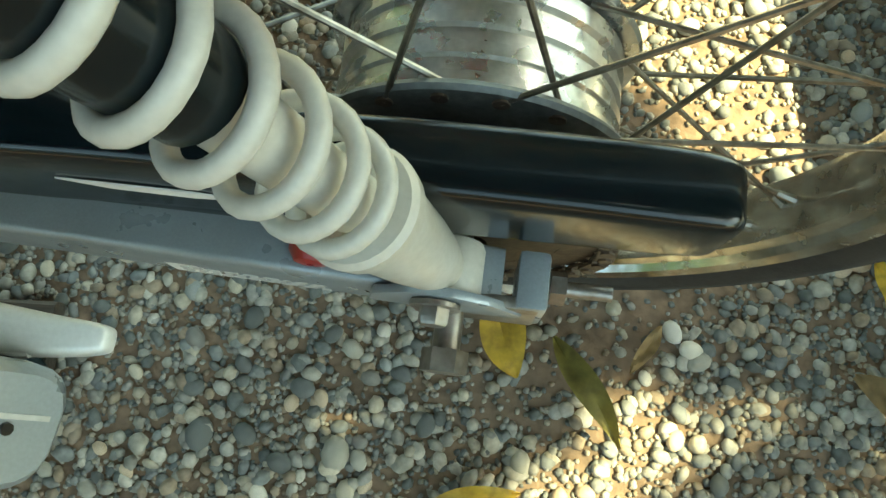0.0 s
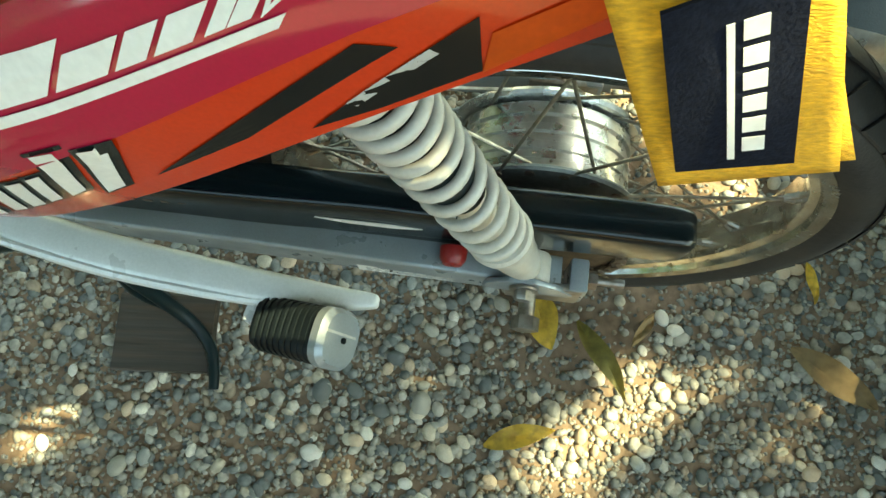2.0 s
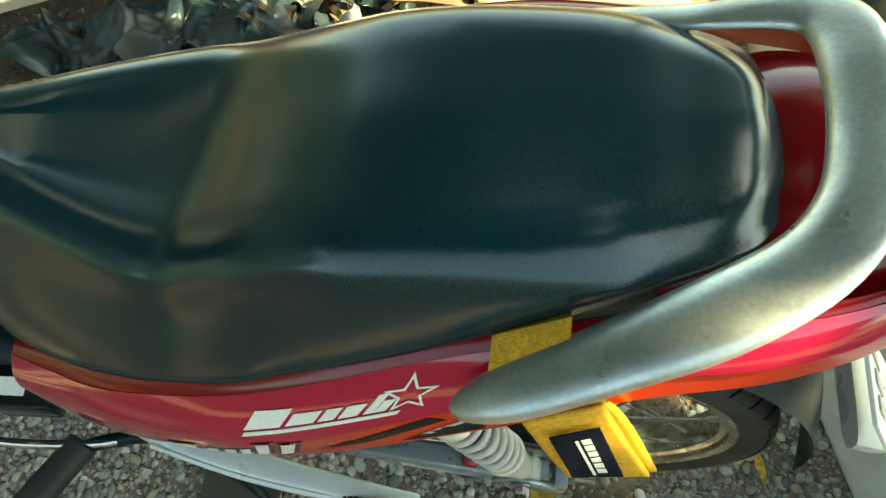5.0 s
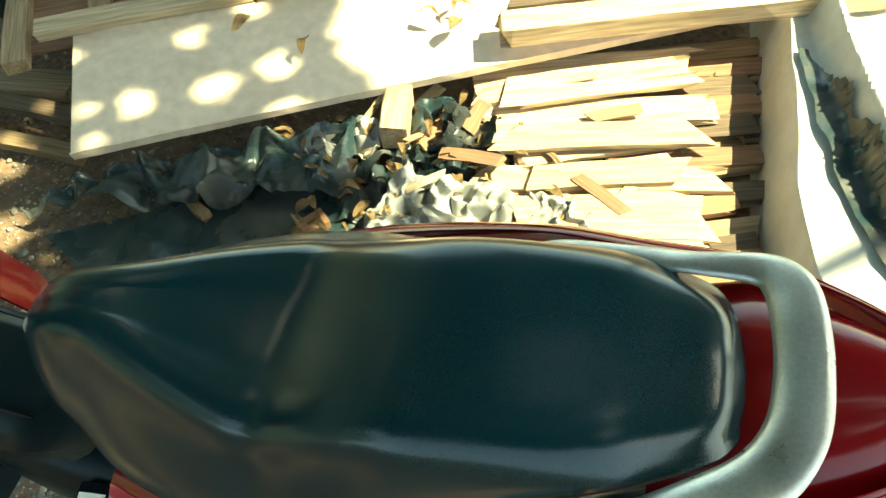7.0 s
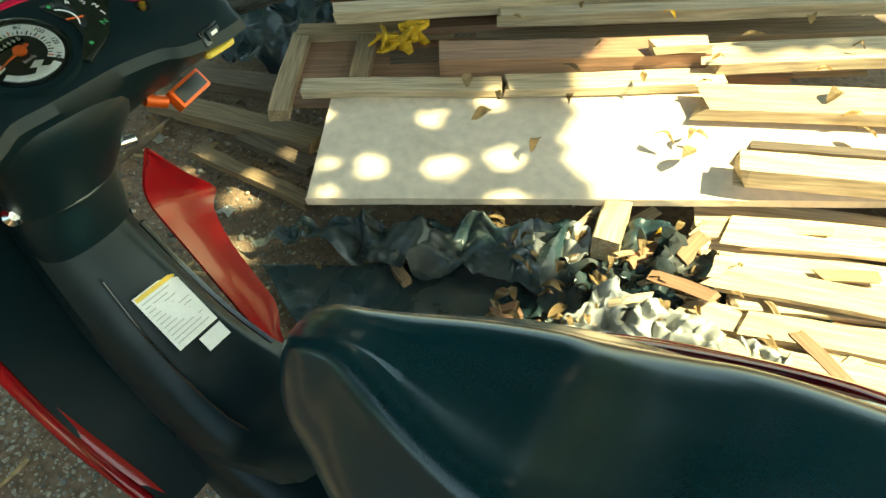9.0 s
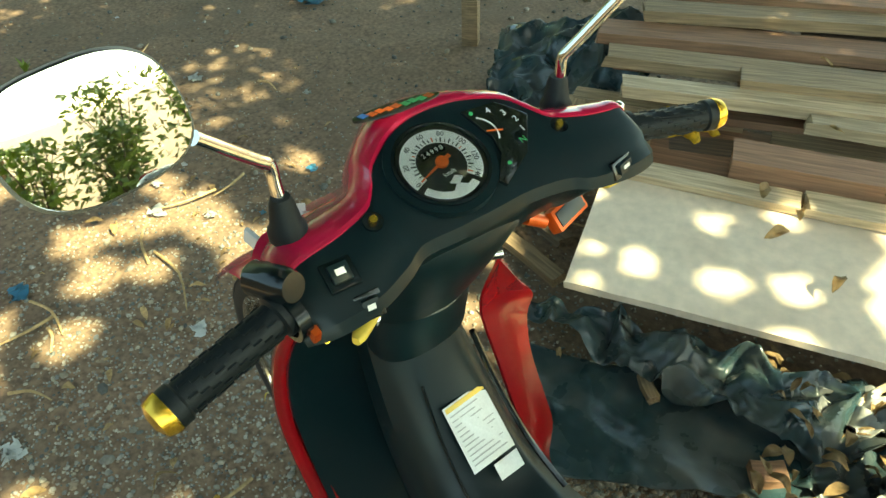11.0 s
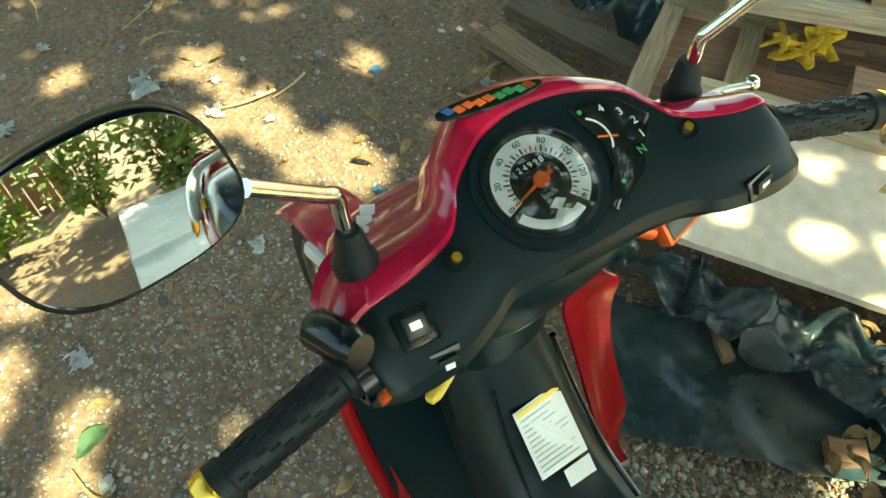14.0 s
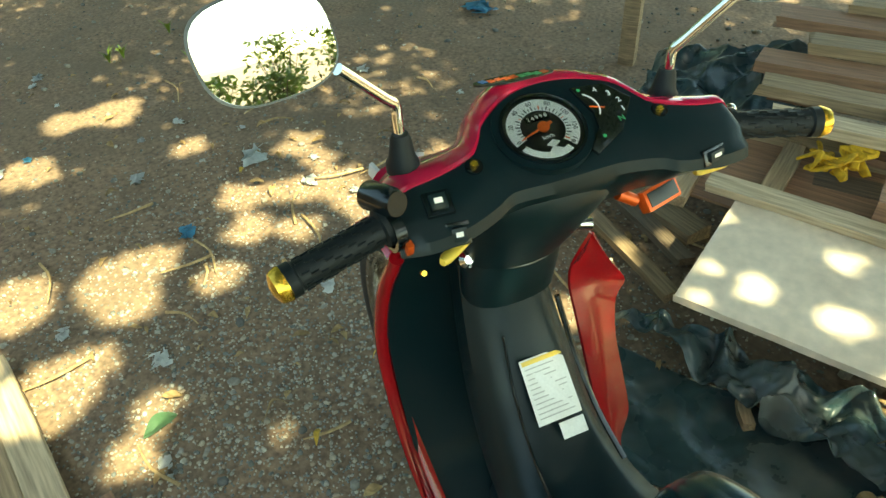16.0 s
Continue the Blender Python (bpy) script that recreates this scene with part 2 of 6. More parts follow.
def tube(points, radius, sides=12, steps=0, bm=None, caps=True, flat=1.0):
    """A round bar along points; radius a number or one for each point; flat squeezes it along the frame's second axis."""
    radii = list(radius) if hasattr(radius, "__len__") else [radius] * len(points)
    rows = [(*p, r) for p, r in zip(points, radii)]
    if steps:
        rows = smooth_rows(rows, steps)
    pts = [Vector(r[:3]) for r in rows]
    up = None
    rings = []
    for i, p in enumerate(pts):
        d = (pts[min(i + 1, len(pts) - 1)] - pts[max(i - 1, 0)]).normalized()
        if up is None:
            up = Vector((0, 0, 1)) if abs(d.z) < 0.9 else Vector((0, 1, 0))
        side = d.cross(up).normalized()
        up = side.cross(d).normalized()
        r = rows[i][3]
        rings.append([p + r * (math.cos(a) * side + flat * math.sin(a) * up) for a in (2 * math.pi * k / sides for k in range(sides))])
    return loft(rings, caps, True, bm)


def lathe(profile, center, axis="y", sides=48, closed=True, bm=None):
    """Turn (radius, along) about an axis through center."""
    c = Vector(center)
    rings = []
    for k in range(sides):
        a = 2 * math.pi * k / sides
        ring = []
        for r, h in profile:
            if axis == "y":
                ring.append(c + Vector((r * math.cos(a), h, r * math.sin(a))))
            else:
                ring.append(c + Vector((r * math.cos(a), r * math.sin(a), h)))
        rings.append(ring)
    bm = bm or bmesh.new()
    vs = [[bm.verts.new(p) for p in r] for r in rings]
    n = len(profile)
    for i in range(sides):
        a, b = vs[i], vs[(i + 1) % sides]
        for j in range(n if closed else n - 1):
            k = (j + 1) % n
            bm.faces.new((a[j], a[k], b[k], b[j]))
    return bm


def block(size, m=None, bevel=0.002, seg=2, bm=None, jitter=0.0, rnd=random):
    """A bevelled box with its centre at m."""
    own = bmesh.new()
    bmesh.ops.create_cube(own, size=1)
    for v in own.verts:
        v.co = Vector(v.co[i] * size[i] + (rnd.uniform(-jitter, jitter) if jitter else 0) for i in range(3))
    if bevel:
        bmesh.ops.bevel(own, geom=own.edges[:], offset=min(bevel, min(size) * 0.4), segments=seg, affect="EDGES", profile=0.6)
    if m is not None:
        own.transform(m)
    if bm is None:
        return own
    tmp = bpy.data.meshes.new("tmp")
    own.to_mesh(tmp)
    own.free()
    bm.from_mesh(tmp)
    bpy.data.meshes.remove(tmp)
    return bm


def slab(poly, depth, m=None, bevel=0.0, seg=2):
    """A flat outline in local x, y, of that depth along local z, at m."""
    bm = bmesh.new()
    f = bm.faces.new([bm.verts.new((x, y, 0)) for x, y in poly])
    ext = bmesh.ops.extrude_face_region(bm, geom=[f])
    bmesh.ops.translate(bm, verts=[v for v in ext["geom"] if isinstance(v, bmesh.types.BMVert)], vec=(0, 0, depth))
    if bevel:
        bmesh.ops.recalc_face_normals(bm, faces=bm.faces)
        bmesh.ops.bevel(bm, geom=bm.edges[:], offset=bevel, segments=seg, affect="EDGES", profile=0.6)
    if m is not None:
        bm.transform(m)
    return bm


def rounded(cx, cy, hx, hy, power=2.6, n=32):
    """Points of a rounded rectangle in a plane."""
    out = []
    for k in range(n):
        a = 2 * math.pi * k / n
        c, s = math.cos(a), math.sin(a)
        out.append((cx + hx * math.copysign(abs(c) ** (2 / power), c), cy + hy * math.copysign(abs(s) ** (2 / power), s)))
    return out


def merge(bm, other):
    tmp = bpy.data.meshes.new("tmp")
    other.to_mesh(tmp)
    other.free()
    bm.from_mesh(tmp)
    bpy.data.meshes.remove(tmp)
    return bm


def grid_sheet(nx, ny, fn):
    """A sheet of nx by ny cells whose points fn(u, v) gives."""
    bm = bmesh.new()
    vs = [[bm.verts.new(fn(i / nx, j / ny)) for i in range(nx + 1)] for j in range(ny + 1)]
    for j in range(ny):
        for i in range(nx):
            bm.faces.new((vs[j][i], vs[j][i + 1], vs[j + 1][i + 1], vs[j + 1][i]))
    return bm


# ---- ground ----
def ground_height(x, y):
    h = 0.012 * noise.noise((x * 0.9, y * 0.9, 3)) + 0.006 * noise.noise((x * 3.1, y * 3.1, 7))
    near = max(0.0, min(1.0, (math.hypot(x + 0.2, y) - 0.9) / 1.5))
    return h * (0.35 + 0.65 * near) + near * 0.01 * noise.noise((x * 7, y * 7, 1)) - 0.006


def build_ground():
    bm = bmesh.new()
    edge = sorted({round(s * (0.04 * i if i < 100 else 4 * 1.16 ** (i - 99)), 3) for i in range(0, 146) for s in (-1, 1)})
    vs = [[bm.verts.new((x - 0.8, y, ground_height(x - 0.8, y))) for x in edge] for y in edge]
    for a, b in zip(vs, vs[1:]):
        for i in range(len(edge) - 1):
            bm.faces.new((a[i], a[i + 1], b[i + 1], b[i]))
    return tagged(mesh_ob("ground", bm, GROUNDM), "brown dirt yard strewn with grey gravel and pebbles", "ground", kind="structure")


ground = build_ground()

# ---- motorcycle ----
bike = thing("motorcycle", "red and black underbone motorcycle parked on gravel, seat and chrome worn", "motorcycle")
AX = Vector((0.02, -0.018, 0.28))


def wheel(axle, name, label, hub=True):
    ax = Vector(axle)
    rim_prof = [(0.222, -0.006), (0.224, -0.018), (0.231, -0.021), (0.233, -0.027), (0.243, -0.029), (0.246, -0.026), (0.240, -0.022), (0.237, 0), (0.240, 0.022), (0.246, 0.026), (0.243, 0.029), (0.233, 0.027), (0.231, 0.021), (0.224, 0.018), (0.222, 0.006)]
    rim = part(name, lathe(rim_prof, ax, sides=96), RIMM, bike, label)
    tyre_prof = [(0.238, -0.024), (0.246, -0.030), (0.256, -0.0345), (0.267, -0.034), (0.277, -0.027), (0.2835, -0.014), (0.285, 0.0), (0.2835, 0.014), (0.277, 0.027), (0.267, 0.034), (0.256, 0.0345), (0.246, 0.030), (0.238, 0.024)]
    part("tyre", lathe(tyre_prof, ax, sides=96), RUBBER, rim, "worn black rubber tyre")
    # tread blocks stand proud between the grooves
    bm = bmesh.new()
    for k in range(44):
        a0 = 2 * math.pi * k / 44
        for side in (-1, 1):
            rings = []
            for s in range(5):
                f = s / 4
                a = a0 + 0.10 * f + (0.07 if side > 0 else 0)
                h = side * (0.004 + 0.026 * f)
                r = 0.2855 - 0.0085 * f * f
                ring = []
                for da, dr in ((-0.066, -0.001), (-0.062, 0.0016), (0.062, 0.0016), (0.066, -0.001)):
                    ring.append(ax + Vector(((r + dr) * math.cos(a + da), h, (r + dr) * math.sin(a + da))))
                rings.append(ring)
            loft(rings, True, True, bm)
    part("tread", bm, RUBBER, rim)
    if not hub:
        return rim
    drum = [(0.020, -0.020), (0.079, -0.0205), (0.0815, -0.018), (0.0815, -0.012), (0.0785, -0.0105), (0.0785, -0.004), (0.0805, -0.0025), (0.0805, 0.004), (0.0775, 0.0055), (0.0775, 0.0125), (0.0800, 0.014), (0.0800, 0.020), (0.0775, 0.0215), (0.0775, 0.028), (0.0805, 0.030), (0.0805, 0.040), (0.020, 0.042)]
    part("hub", lathe(drum, ax, sides=80), HUBM, rim, "ribbed aluminium drum hub")
    near = [(0.020, -0.034), (0.052, -0.033), (0.056, -0.0275), (0.0645, -0.0265), (0.088, -0.0260), (0.0898, -0.0235), (0.088, -0.0205), (0.020, -0.0195)]
    part("hub_flange", lathe(near, ax, sides=80), FLANGE, rim, "grimy spoke flange in a grey darkened for shade")
    far = [(0.020, 0.041), (0.088, 0.043), (0.0898, 0.046), (0.088, 0.0495), (0.055, 0.052), (0.020, 0.055)]
    part("hub_flange", lathe(far, ax, sides=80), HUBM, rim)
    for k in range(18):
        for y, off in ((-0.0265, 0), (0.0500, 0.17)):
            a = 2 * math.pi * k / 18 + off
            c = ax + Vector((0.081 * math.cos(a), y, 0.081 * math.sin(a)))
            part("spoke_hole", lathe([(0.0005, -0.0008), (0.0042, -0.0008), (0.0042, 0.0006), (0.0005, 0.0006)], c, sides=12), RUSTY, rim)
    for k in range(18):
        for y, off, lean in ((-0.022, 0, 1), (0.046, 0.17, -1)):
            a = 2 * math.pi * k / 18 + off
            out = y + (0.004 if k % 2 else -0.004)
            b = a + (0.55 if k % 2 else -0.55) * 1.0
            p = ax + Vector((0.081 * math.cos(a), out, 0.081 * math.sin(a)))
            q = ax + Vector((0.2225 * math.cos(b), 0.004 * (1 if y > 0 else -1), 0.2225 * math.sin(b)))
            part("spoke", tube([p, q], 0.0016, 7), SPOKE, rim)
            d = (p - q).normalized()
            part("nipple", tube([q - d * 0.001, q + d * 0.004, q + d * 0.012], [0.0036, 0.003, 0.0026], 7), SPOKE, rim)
    return rim


wheel(AX, "rear_wheel", "spoked rear wheel with a speckled chrome rim")
wheel((-1.225, -0.03, 0.28), "front_wheel", "spoked front wheel behind the leg shield", hub=False)
part("axle", tube([AX + Vector((0, -0.135, 0)), AX + Vector((0, 0.13, 0))], 0.0075, 12), STEEL, bike)
part("axle_nut", tube([AX + Vector((0, -0.142, 0)), AX + Vector((0, -0.13, 0))], 0.0125, 6), STEEL, bike)


def sprocket():
    bm = bmesh.new()
    c = AX + Vector((0, -0.064, 0))
    n = 36
    rim = []
    for k in range(n * 4):
        a = 2 * math.pi * k / (n * 4)
        rim.append((a, (0.0785, 0.0785, 0.0735, 0.0735)[k % 4]))
    rings = []
    for h in (-0.0025, 0.0025):
        rings.append([c + Vector((r * math.cos(a), h, r * math.sin(a))) for a, r in rim])
        rings.append([c + Vector((0.055 * math.cos(a), h, 0.055 * math.sin(a))) for a, r in rim])
    return loft([rings[1], rings[0], rings[2], rings[3], rings[1]], False, True, bm)


part("sprocket", sprocket(), RUSTY, bike, "greasy rear sprocket")
part("sprocket_carrier", lathe([(0.015, -0.070), (0.058, -0.066), (0.058, -0.058), (0.015, -0.055)], AX, sides=40), RUSTY, bike)


def chain():
    """Links round the back of the sprocket and along both runs."""
    bm = bmesh.new()
    y = AX.y - 0.064
    pts = []
    for k in range(19):
        a = math.pi / 2 - math.pi * k / 18
        pts.append(Vector((AX.x + 0.079 * math.cos(a), y, AX.z + 0.079 * math.sin(a))))
    for k in range(1, 34):
        pts.append(Vector((AX.x - 0.0127 * k, y, AX.z - 0.079 + 0.0008 * k)))
    pts = [Vector((AX.x - 0.0127 * k, y, AX.z + 0.079 - 0.0008 * k)) for k in range(33, 0, -1)] + pts
    for i, (p, q) in enumerate(zip(pts, pts[1:])):
        d = q - p
        ang = -math.degrees(math.atan2(d.z, d.x))
        for s in (-1, 1):
            o = s * (0.0065 if i % 2 else 0.0045)
            block((d.length + 0.006, 0.0016, 0.010), pose(*((p + q) / 2 + Vector((0, o, 0))), 0, ang, 0), 0.0, bm=bm)
        tube([p + Vector((0, -0.0085, 0)), p + Vector((0, 0.0085, 0))], 0.0038, 8, bm=bm)
    return bm


part("chain", chain(), RUSTY, bike, "dirty roller chain", smooth=False)


def box_loft(rows, power=5.0, n=20, steps=6):
    """Rows of x, y, z, half width (y), half height (z): a soft box along x."""
    rings = []
    for x, y, z, hy, hz in smooth_rows(rows, steps):
        rings.append([Vector((x, y + a, z + b)) for a, b in rounded(0, 0, hy, hz, power, n)])
    return loft(rings)


# swing arm, both legs, with its welded end lugs
for side, y0, y1 in (("left", -0.100, -0.110), ("right", 0.07, 0.085)):
    part("swingarm", box_loft([(-0.42, y0, 0.280, 0.015, 0.021), (-0.2, (y0 + y1) / 2, 0.291, 0.015, 0.021), (0.0, y1, 0.293, 0.015, 0.020), (0.045, y1, 0.289, 0.0145, 0.019)], 8, 24, 3), SILVER, bike, "silver-painted box-section swing arm")
    part("axle_lug", block((0.066, 0.007, 0.046), pose(0.032, y1 - 0.014, 0.287, 0, 0, 0), 0.004), STEEL, bike, "scuffed steel axle lug")
    end = part("chain_adjuster", block((0.016, 0.030, 0.044), pose(0.060, y1 - 0.002, 0.290), 0.003), SILVER, bike)
    part("adjuster_bolt", tube([(0.06, y1, 0.290), (0.102, y1, 0.290)], 0.0042, 10), STEEL, end)
    part("adjuster_nut", tube([(0.070, y1, 0.290), (0.078, y1, 0.290)], 0.009, 6), STEEL, end)
part("warning_sticker", grid_sheet(10, 2, lambda u, v: Vector((-0.135 + 0.10 * u, -0.1218 - 0.0016 * u, 0.273 + 0.003 * u + 0.018 * v))), PAPER, bike, "torn white caution sticker")
bm = bmesh.new()
rs = random.Random(4)
for row in range(3):
    u = 0.08
    while u < 0.9:
        w = rs.uniform(0.03, 0.09)
        block((0.10 * w, 0.0006, 0.0022), pose(-0.135 + 0.10 * (u + w / 2), -0.1224 - 0.0016 * u, 0.2775 + 0.003 * u + 0.0045 * row), 0, bm=bm)
        u += w + 0.03
part("sticker_print", bm, PRINT, bike, "small illegible print")
part("shock_plate", slab([(-0.034, -0.016), (0.0, -0.020), (0.040, -0.022), (0.045, -0.014), (0.028, 0.006), (0.010, 0.016), (-0.012, 0.015), (-0.030, 0.002)], 0.005, Matrix.Translation((0.012, -0.124, 0.312)) @ pose(0, 0, 0, 90, 0, 0), 0.0015), SILVER, bike, "chipped silver mounting plate")
part("shock_bracket_web", block((0.050, 0.030, 0.006), pose(0.014, -0.110, 0.292, 0, 6, 0), 0.002), SILVER, bike)


def chain_case():
    rows = [(-0.44, -0.080, 0.312, 0.018, 0.040), (-0.32, -0.081, 0.323, 0.018, 0.038), (-0.22, -0.082, 0.336, 0.018, 0.036), (-0.12, -0.082, 0.348, 0.0175, 0.033), (-0.06, -0.083, 0.353, 0.0175, 0.031), (0.0, -0.083, 0.357, 0.0175, 0.030), (0.06, -0.083, 0.360, 0.0175, 0.028), (0.105, -0.083, 0.361, 0.0175, 0.026), (0.128, -0.083, 0.360, 0.0165, 0.024), (0.136, -0.083, 0.358, 0.013, 0.020), (0.138, -0.083, 0.357, 0.008, 0.012)]
    return box_loft(rows, 7, 28, 4)


case = part("chain_case", chain_case(), GLOSSB, bike, "glossy black chain case, scuffed")
part("chain_case_skirt", slab([(-0.44, 0.262), (-0.30, 0.272), (-0.16, 0.285), (-0.115, 0.292), (-0.098, 0.305), (-0.060, 0.302), (-0.040, 0.312), (-0.036, 0.328), (-0.07, 0.345), (-0.20, 0.345), (-0.44, 0.33)], 0.012, Matrix.Translation((0, -0.0865, 0)) @ pose(0, 0, 0, 90, 0, 0), 0.003), GLOSSB, case)
part("paint_scrape", slab([(-0.165, 0.352), (-0.14, 0.346), (-0.10, 0.346), (-0.075, 0.351), (-0.10, 0.354), (-0.14, 0.353)], 0.0008, Matrix.Translation((0, -0.1002, 0)) @ pose(0, 0, 0, 90, 0, 0)), WHITE, case, "white scrape mark")
for k in range(9):
    part("slot", block((0.008, 0.002, 0.004), pose(-0.33 + 0.016 * k, -0.0985, 0.335 + 0.0016 * k), 0.001), RUSTY, case)
part("red_plug", lathe([(0.002, -0.012), (0.008, -0.011), (0.0115, -0.006), (0.012, 0.004), (0.002, 0.005)], (-0.049, -0.108, 0.320), sides=14), REDP, case, "dusty red rubber plug")


def shock(y, label):
    lo, hi = Vector((0.0186, y, 0.306)), Vector((-0.0986, y - (0.0015 if y < 0 else -0.0015), 0.655))
    d = (hi - lo).normalized()
    e1 = Vector((0, 1, 0))
    e2 = d.cross(e1)
    L = (hi - lo).length

    def turned(profile, sides=28):
        rings = [[lo + d * s + r * (math.cos(a) * e1 + math.sin(a) * e2) for a in (2 * math.pi * k / sides for k in range(sides))] for s, r in profile]
        return loft(rings)

    body = part("shock_absorber", turned([(0.014, 0.012), (0.03, 0.0155), (0.05, 0.018), (0.075, 0.020), (0.088, 0.021), (0.093, 0.024), (0.101, 0.025), (0.104, 0.023), (0.106, 0.012), (L, 0.012)]), SPRING, bike, label)
    part("damper_rod", turned([(0.10, 0.0085), (0.24, 0.0085)], 16), CHROME, body, "chrome damper rod")
    part("damper_body", turned([(0.19, 0.016), (0.22, 0.018), (L - 0.02, 0.018)], 20), GLOSSB, body)
    part("lower_eye", lathe([(0.006, -0.016), (0.015, -0.016), (0.017, -0.012), (0.017, 0.012), (0.015, 0.016), (0.006, 0.016)], lo, sides=24), SPRING, body)
    # coils close up towards the top
    pts = []
    s, turns, k = 0.106, 0.0, 0
    coils = [0.017, 0.022, 0.025, 0.026, 0.025, 0.023, 0.0165, 0.0155, 0.0150, 0.0145, 0.0142, 0.014, 0.014]
    for pitch in coils:
        for i in range(24):
            a = 2 * math.pi * i / 24
            pts.append(lo + d * (s + pitch * i / 24) + 0.0205 * (math.cos(a) * e1 + math.sin(a) * e2))
        s += pitch
    part("spring", tube([tuple(p) for p in pts], 0.0039, 10), SPRING, body, "cream-painted coil spring with rust in the coils")
    part("upper_collar", turned([(L - 0.012, 0.026), (L, 0.027), (L + 0.02, 0.02)], 24), GLOSSB, body)
    BO = lo + Vector((-0.005, 0.006 if y < 0 else 0.05, 0.008))
    part("bolt_washer", lathe([(0.004, -0.026), (0.0125, -0.026), (0.0125, -0.0235), (0.004, -0.0235)], BO, sides=24), STEEL, body)
    hexa = [[BO + Vector((0.0078 * math.cos(a + 0.3) * f, yy, 0.0078 * math.sin(a + 0.3) * f)) for a in (math.pi * k / 3 for k in range(6))] for yy, f in ((-0.0255, 1), (-0.033, 1), (-0.0345, 0.85))]
    part("hex_bolt", loft(hexa), STEEL, body, "rusty zinc hex bolt")
    return body


shock(-0.1125, "cream-painted rear shock absorber with coil spring")
shock(0.112, "cream-painted rear shock absorber with coil spring")


def seat_rings():
    # x, centre, top half width, bottom half width, top, bottom
    rows = [(-0.602, 0.026, 0.016, 0.030, 0.664, 0.628), (-0.590, 0.027, 0.030, 0.060, 0.684, 0.612), (-0.555, 0.028, 0.037, 0.088, 0.703, 0.600), (-0.505, 0.029, 0.042, 0.113, 0.716, 0.600), (-0.44, 0.028, 0.066, 0.146, 0.722, 0.606), (-0.372, 0.026, 0.089, 0.164, 0.728, 0.625), (-0.305, 0.022, 0.106, 0.170, 0.737, 0.650), (-0.262, 0.019, 0.109, 0.169, 0.747, 0.668), (-0.21, 0.012, 0.105, 0.163, 0.776, 0.692), (-0.165, 0.008, 0.102, 0.152, 0.799, 0.712), (-0.12, 0.006, 0.102, 0.143, 0.816, 0.730), (-0.06, 0.007, 0.099, 0.130, 0.828, 0.752), (0.02, 0.011, 0.092, 0.109, 0.833, 0.774), (0.070, 0.016, 0.078, 0.092, 0.828, 0.783), (0.108, 0.020, 0.062, 0.076, 0.823, 0.786), (0.127, 0.021, 0.044, 0.056, 0.810, 0.787), (0.136, 0.021, 0.022, 0.030, 0.798, 0.788)]
    rings = []
    for x, c, ht, hb, zt, zb in smooth_rows(rows, 6):
        h = zt - zb
        dip = 0.012 * math.exp(-((x + 0.33) / 0.13) ** 2)
        f = min(0.042, ht * 0.7)
        lo = max(h * 0.60, h - 0.75 * f)
        half = [(-hb * 0.2, zb), (-hb * 0.90, zb), (-hb, zb + 0.07 * h), (-hb * 0.99, zb + 0.20 * h), (-(0.5 * hb + 0.5 * (ht + 0.45 * f)), zb + 0.5 * lo + 0.1 * h), (-(ht + 0.40 * f), zb + lo), (-(ht + 0.14 * f), zt - 0.34 * f), (-(ht - 0.16 * f), zt - 0.12 * f), (-(ht - 0.50 * f), zt - 0.02 * f), (-(ht - 1.0 * f), zt - 0.25 * dip), (-ht * 0.35, zt - 0.8 * dip), (0, zt + 0.002 - dip)]
        full = half + [(-a, b) for a, b in reversed(half[:-1])]
        rings.append([Vector((x, c + a, b)) for a, b in full])
    return rings


sm = part("seat", loft(seat_rings()), VINYL, bike, "black vinyl dual seat with a stepped pillion pad")
mod = sm.modifiers.new("smooth", "SUBSURF")
mod.levels = mod.render_levels = 1


# ---- body panels ----
TOP = [(-0.455, -0.112, 0.600), (-0.40, -0.126, 0.622), (-0.33, -0.140, 0.648), (-0.20, -0.140, 0.700), (-0.05, -0.118, 0.766), (0.06, -0.096, 0.790), (0.14, -0.086, 0.802), (0.20, -0.066, 0.812), (0.26, -0.030, 0.818), (0.30, 0.018, 0.820)]
LOW = [(-0.46, -0.140, 0.510), (-0.40, -0.158, 0.482), (-0.32, -0.168, 0.490), (-0.19, -0.1765, 0.587), (-0.04, -0.158, 0.690), (0.06, -0.134, 0.736), (0.14, -0.116, 0.752), (0.20, -0.090, 0.766), (0.26, -0.045, 0.778), (0.30, 0.010, 0.788)]
MID = 0.022


def swell(x):
    """How far the tail cover bulges at x."""
    return float(np.interp(x, (-0.22, -0.06, 0.12, 0.30), (0.024, 0.013, 0.012, 0.0)))


def side_panel(side, f0, f1, lift, inner=0.0):
    """A strip of the tail cover between the fractions f0 and f1 of its height."""
    t, b = np.array(smooth_rows(TOP, 6)), np.array(smooth_rows(LOW, 6))
    bm = bmesh.new()
    rows = []
    n = 8
    for p, q in zip(t, b):
        row = []
        for k in range(n + 1):
            f = f0 + (f1 - f0) * k / n
            x, y, z = p + (q - p) * f
            bulge = swell(x) * math.sin(math.pi * f ** 0.6)
            yy = y - bulge - lift
            row.append(Vector((x, yy if side < 0 else 2 * MID - yy, z)))
        rows.append(row)
    vs = [[bm.verts.new(p) for p in r] for r in rows]
    for a, c in zip(vs, vs[1:]):
        for i in range(n):
            bm.faces.new((a[i], a[i + 1], c[i + 1], c[i]))
    bmesh.ops.recalc_face_normals(bm, faces=bm.faces)
    bmesh.ops.solidify(bm, geom=bm.faces[:], thickness=0.003)
    return bm


